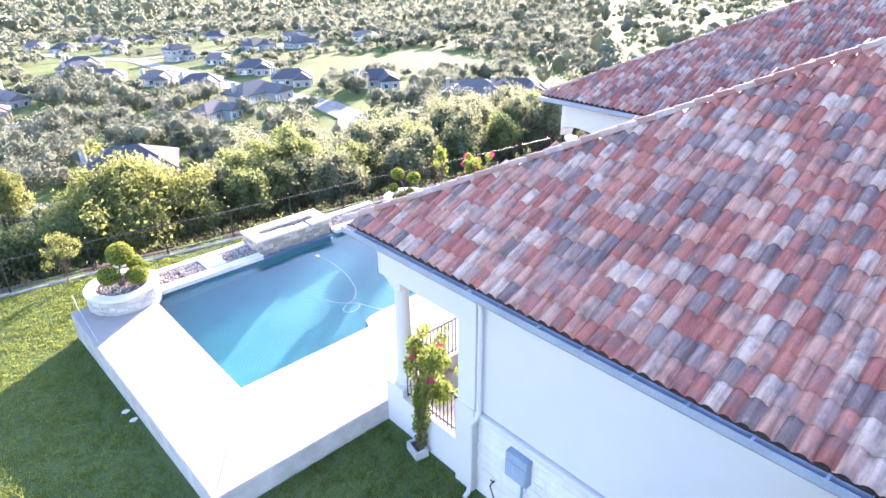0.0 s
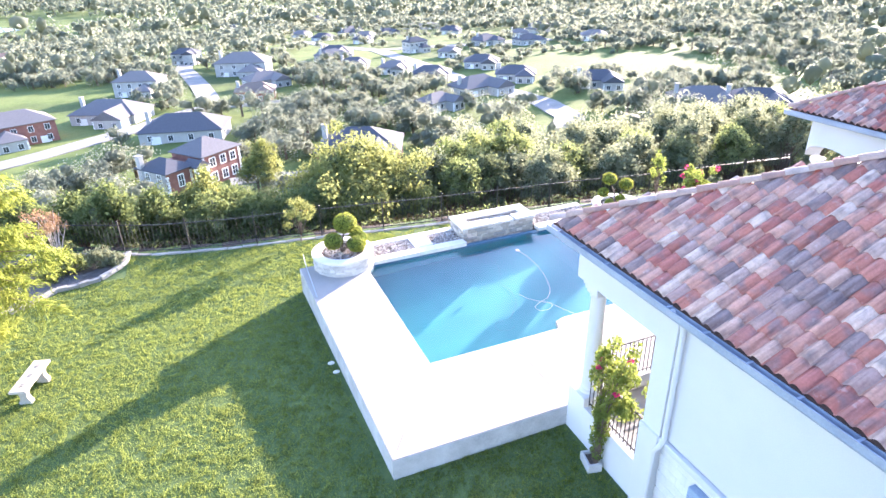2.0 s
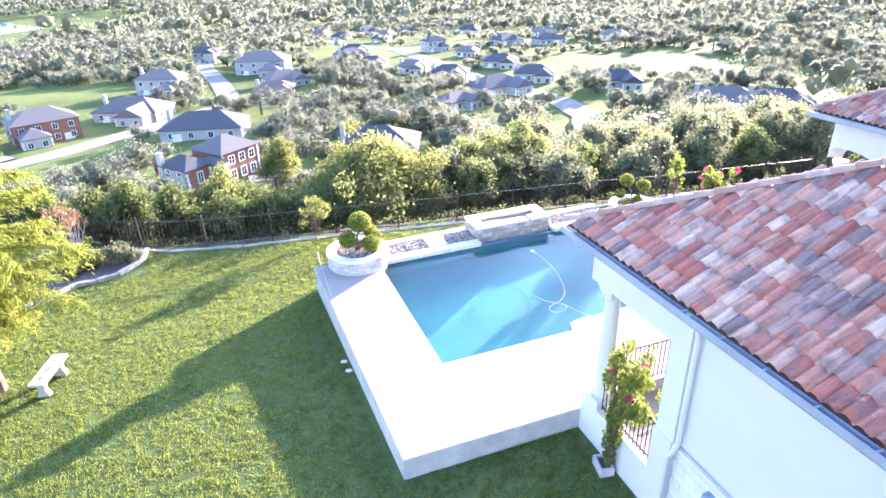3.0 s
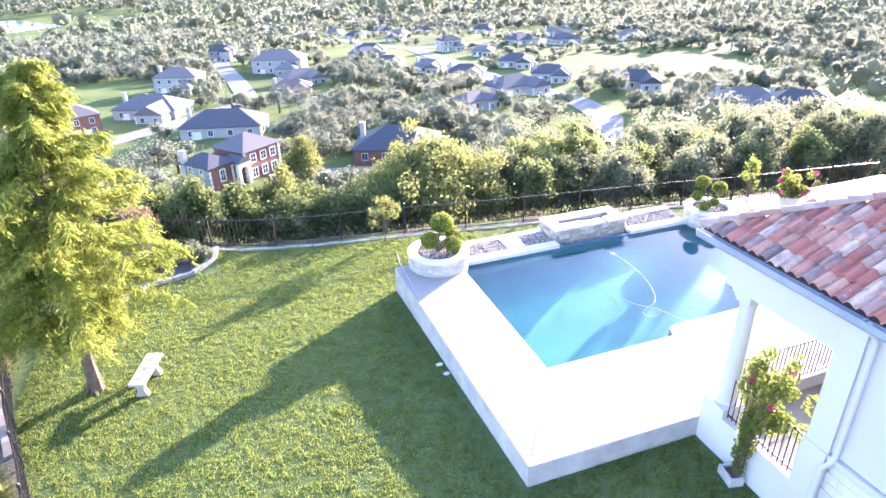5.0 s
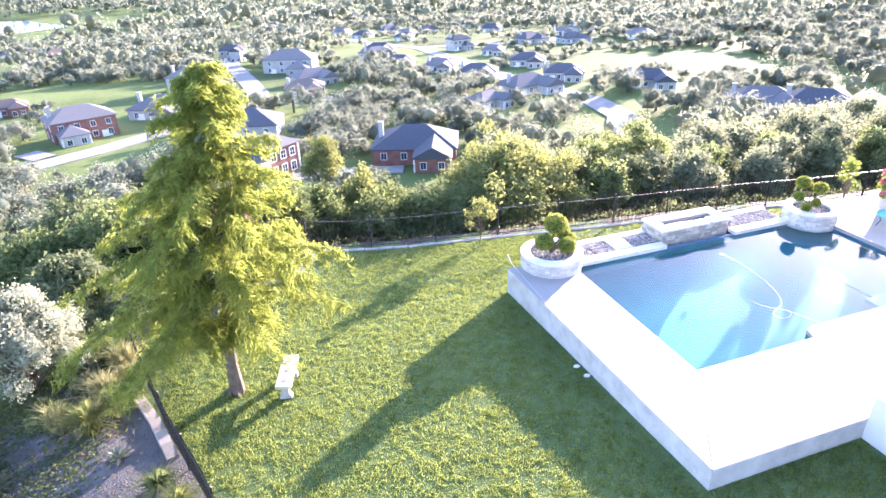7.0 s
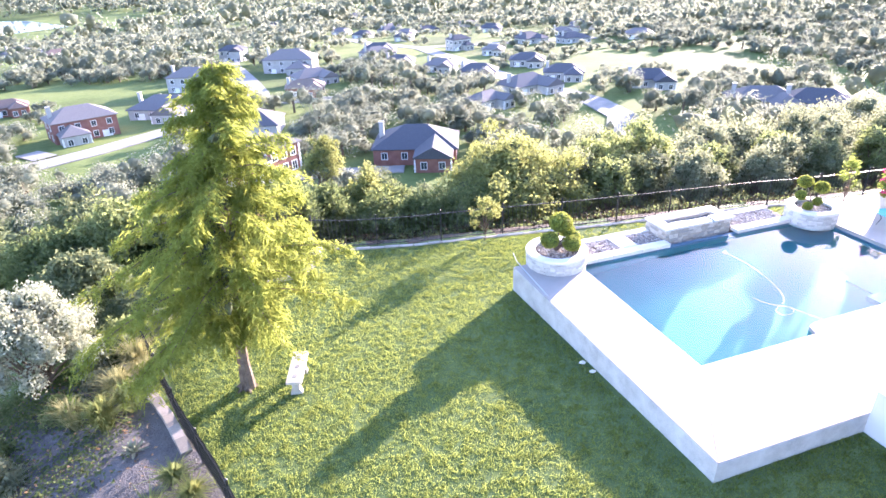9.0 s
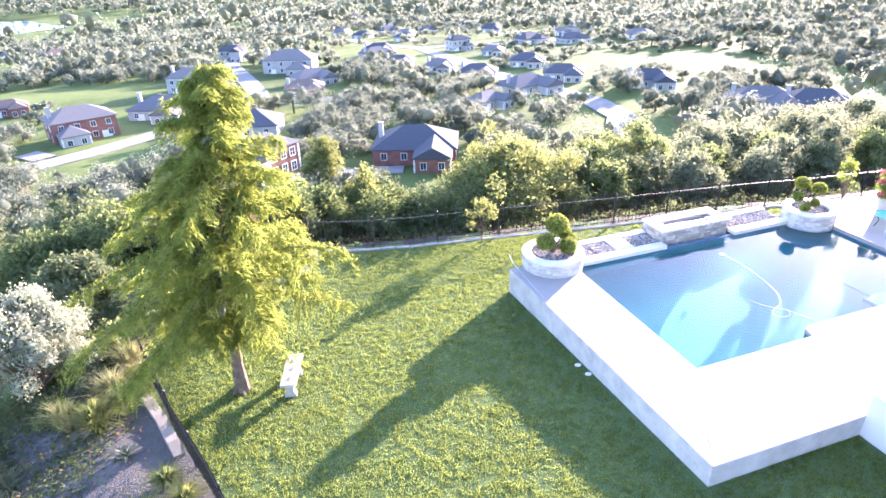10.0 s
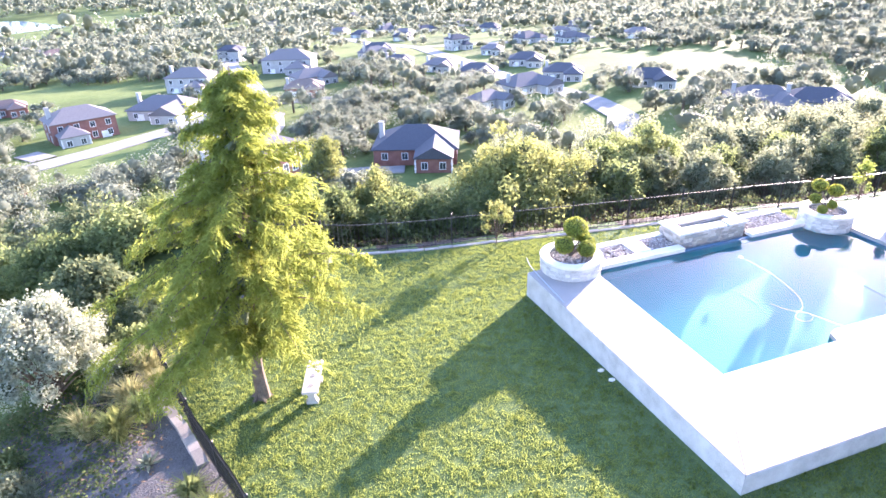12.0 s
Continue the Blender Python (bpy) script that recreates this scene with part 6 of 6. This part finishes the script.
def tuft(name, x, y, h, spread, n, mat, label, seed, width=.012, category="ornamental grass"):
    """A clump of long arching blades."""
    r = np.random.default_rng(seed)
    a = r.uniform(0, 2 * np.pi, n)
    tilt = np.abs(r.normal(0, .5, n)) * spread
    hh = h * r.uniform(.55, 1.1, n)
    base = np.stack([np.cos(a) * .1 * r.uniform(0, 1, n), np.sin(a) * .1 * r.uniform(0, 1, n), np.zeros(n) - .03], 1)
    out = np.stack([np.cos(a), np.sin(a), np.zeros(n)], 1)
    side = np.stack([-np.sin(a), np.cos(a), np.zeros(n)], 1) * width
    mid = base + out * (tilt * .35)[:, None] + np.stack([0 * hh, 0 * hh, hh * .65], 1)
    tip = base + out * tilt[:, None] + np.stack([0 * hh, 0 * hh, hh * (1 - .35 * np.minimum(tilt / h, 1))], 1)
    v = np.stack([base - side, base + side, mid + side, mid - side, tip], 1).reshape(-1, 3)
    f = []
    for k in range(n):
        q = 5 * k
        f += [(q, q + 1, q + 2, q + 3), (q + 3, q + 2, q + 4)]
    ob = new(name, mesh_of(name, v.tolist(), f, (M[mat],)))
    ob.location = (x, y, ground_z(x, y) + .03)
    return tagged(ob, label, category, "grass clumps")


M["straw"] = foliage("straw_blade", (0.17, 0.165, 0.075), (0.36, 0.34, 0.17), (0.42, 0.40, 0.18), .45, 1.0)
tuft("grass_clump", -10.6, 16.9, 1.0, .7, 330, "straw", "pale feathery ornamental grass in the side bed", 51)
tuft("grass_clump", -9.85, 16.5, 1.0, .75, 620, "leaf_yellow", "yellow-green ornamental grass in the side bed", 52)
tuft("grass_clump", -9.3, 16.95, .95, .75, 520, "leaf_green", "green ornamental grass in the side bed", 53)
tuft("grass_clump", -9.6, 17.6, 1.05, .9, 420, "straw", "pale feathery ornamental grass in the side bed", 54)
tuft("grass_clump", -9.3, 18.9, 1.1, 1.0, 420, "straw", "dry straw-coloured grass by the retaining kerb", 55)
tuft("grass_clump", -8.98, 18.1, .8, .9, 340, "straw", "dry straw-coloured grass by the retaining kerb", 56)
tuft("grass_clump", -11.6, 15.4, .4, .6, 200, "leaf_olive", "low grey-green grass in the side bed", 57)
tuft("grass_clump", -8.55, 13.1, .42, .7, 420, "leaf_green", "low green grass clump by the mesh fence", 61)
tuft("grass_clump", -8.15, 13.9, .42, .6, 420, "leaf_green", "low green grass clump by the mesh fence", 59)
tuft("grass_clump", -7.75, 13.2, .40, .6, 420, "leaf_yellow", "low yellow-green grass clump by the mesh fence", 60)


def agave(x, y):
    """A rosette of thick pointed leaves."""
    a = empty("agave", "small grey-green agave rosette in the side bed", "agave", pose(x, y, ground_z(x, y) + .05))
    for k in range(20):
        up = .15 + .85 * k / 20
        l = .40 * (1 - .35 * up)
        rows = [(0, .03), (.35, .042), (.75, .028), (1.0, .003)]
        bm = bmesh.new()
        rings = []
        for q, w in rows:
            r, z = l * q * math.cos(up * 1.35), l * (q * math.sin(up * 1.35) - .12 * q * q * (1 - up))
            rings.append([bm.verts.new((r, w, z + .012)), bm.verts.new((r, 0, z - .006)), bm.verts.new((r, -w, z + .012)), bm.verts.new((r, 0, z + .006))])
        for p, q in zip(rings, rings[1:]):
            for i in range(4):
                bm.faces.new((p[i], p[(i + 1) % 4], q[(i + 1) % 4], q[i]))
        bm.transform(Matrix.Rotation(k * 2.4, 4, "Z"))
        part("leaf", bm, M["leaf_silver"], a)


agave(-9.1, 15.25)
for k, (x, y, h, s, mat) in enumerate(((-10.4, 19.4, .8, .7, "leaf_olive"), (-9.9, 20.6, .9, .8, "leaf_green"), (-10.9, 21.4, 1.2, .9, "leaf_oak"), (-9.6, 22.0, 1.0, .8, "leaf_oak"), (-8.6, 20.6, .7, .6, "leaf_olive"), (-12.2, 15.6, .7, .8, "leaf_olive"), (-10.1, 18.4, .5, .5, "leaf_olive"), (-9.75, 19.6, .8, .6, "leaf_oak"), (-10.9, 20.2, 1.0, .8, "leaf_oak"), (-11.0, 17.6, .45, .6, "leaf_green"), (-12.6, 16.8, .5, .8, "leaf_green"), (-11.5, 22.6, 1.5, 1.0, "leaf_oak"), (-10.4, 23.4, 1.3, 1.0, "leaf_green"))):
    tagged(tree("shrub", x, y, ground_z(x, y), h, s, M[mat], 180 + k, "low leafy shrub in the side bed", leaf=.06, count=2000, trunk_r=.03, low=.05, blobs=12), category="shrub", group="bed shrubs")
for k, (x, y, h, s) in enumerate(((-5.0, 23.7, .75, .65), (-4.3, 23.9, .6, .6), (-5.7, 23.4, .55, .55), (-3.8, 23.7, .4, .4))):
    tagged(tree("shrub", x, y, ground_z(x, y), h, s, M["leaf_olive" if k % 2 else "leaf_yellow"], 190 + k, "low dry yellow-green shrub in the flower bed", leaf=.05, count=1500, trunk_r=.02, low=.05, blobs=12), category="shrub", group="bed shrubs")


def bare_shrub():
    """A crepe myrtle with many pale upright stems and sparse brown leaves."""
    x, y = -5.7, 24.9
    t = empty("bare_shrub", "many-stemmed shrub with pale bare stems and sparse brown leaves", "shrub", pose(x, y, ground_z(x, y)))
    r = random.Random(77)
    rng = np.random.default_rng(77)
    w = bmesh.new()
    tips = []
    for k in range(13):
        a, q = r.uniform(0, 6.28), r.uniform(.25, .8)
        top = Vector((math.cos(a) * q, math.sin(a) * q, r.uniform(1.3, 2.1)))
        tube([(r.uniform(-.1, .1), r.uniform(-.1, .1), -.1), top * .5 + Vector((0, 0, .05)), top], [.026, .018, .006], 5, w)
        for j in range(3):
            e = top * .75 + Vector((r.uniform(-.3, .3), r.uniform(-.3, .3), r.uniform(.2, .5)))
            tube([top * .6, e], [.01, .004], 4, w)
            tips.append((e.x, e.y, e.z, .18, .18))
    part("stems", w, M["pale_bark"], t)
    q, d = blob_points(rng, tips, 1300)
    put("leaves", leaf_mesh("leaves", q, d, .05, M["leaf_brown"], rng, 1.5, .9), t)


M["pale_bark"] = mottled("pale_bark", (0.34, 0.29, 0.25), (0.52, 0.46, 0.41), 6.0, 40.0, .8)
M["leaf_brown"] = foliage("brown_leaf", (0.16, 0.09, 0.06), (0.34, 0.24, 0.15), (0.4, 0.26, 0.14), .4, 2.0)
bare_shrub()


def ground_cover():
    """Creeping weeds and dead leaves in patches over the side bed."""
    rng = np.random.default_rng(91)
    for name, mat, n, label in (("ground_cover", "leaf_juniper", 9000, "creeping dark green weeds over the side bed"), ("dead_leaves", "leaf_brown", 500, "scattered dead leaves on the side bed")):
        c = rng.uniform((-13.8, 12.4), (-9.9, 19.8), (26, 2))
        k = rng.integers(0, 26, n)
        p = c[k] + rng.normal(0, .45, (n, 2)) if mat == "leaf_juniper" else rng.uniform((-13.0, 13.2), (-8.3, 19.5), (n, 2))
        p = p[p[:, 0] < -8.05 - (p[:, 1] - 15.0) * .28]
        z = np.array([ground_z(x, y) for x, y in p]) + rng.uniform(.05, .13, len(p))
        pts = np.column_stack([p, z])
        up = np.tile((0., 0., 1.), (len(p), 1))
        tagged(new(name, leaf_mesh(name, pts, up, .055, M[mat], rng, 1.6, .5)), label, "weeds", kind="stuff")


ground_cover()
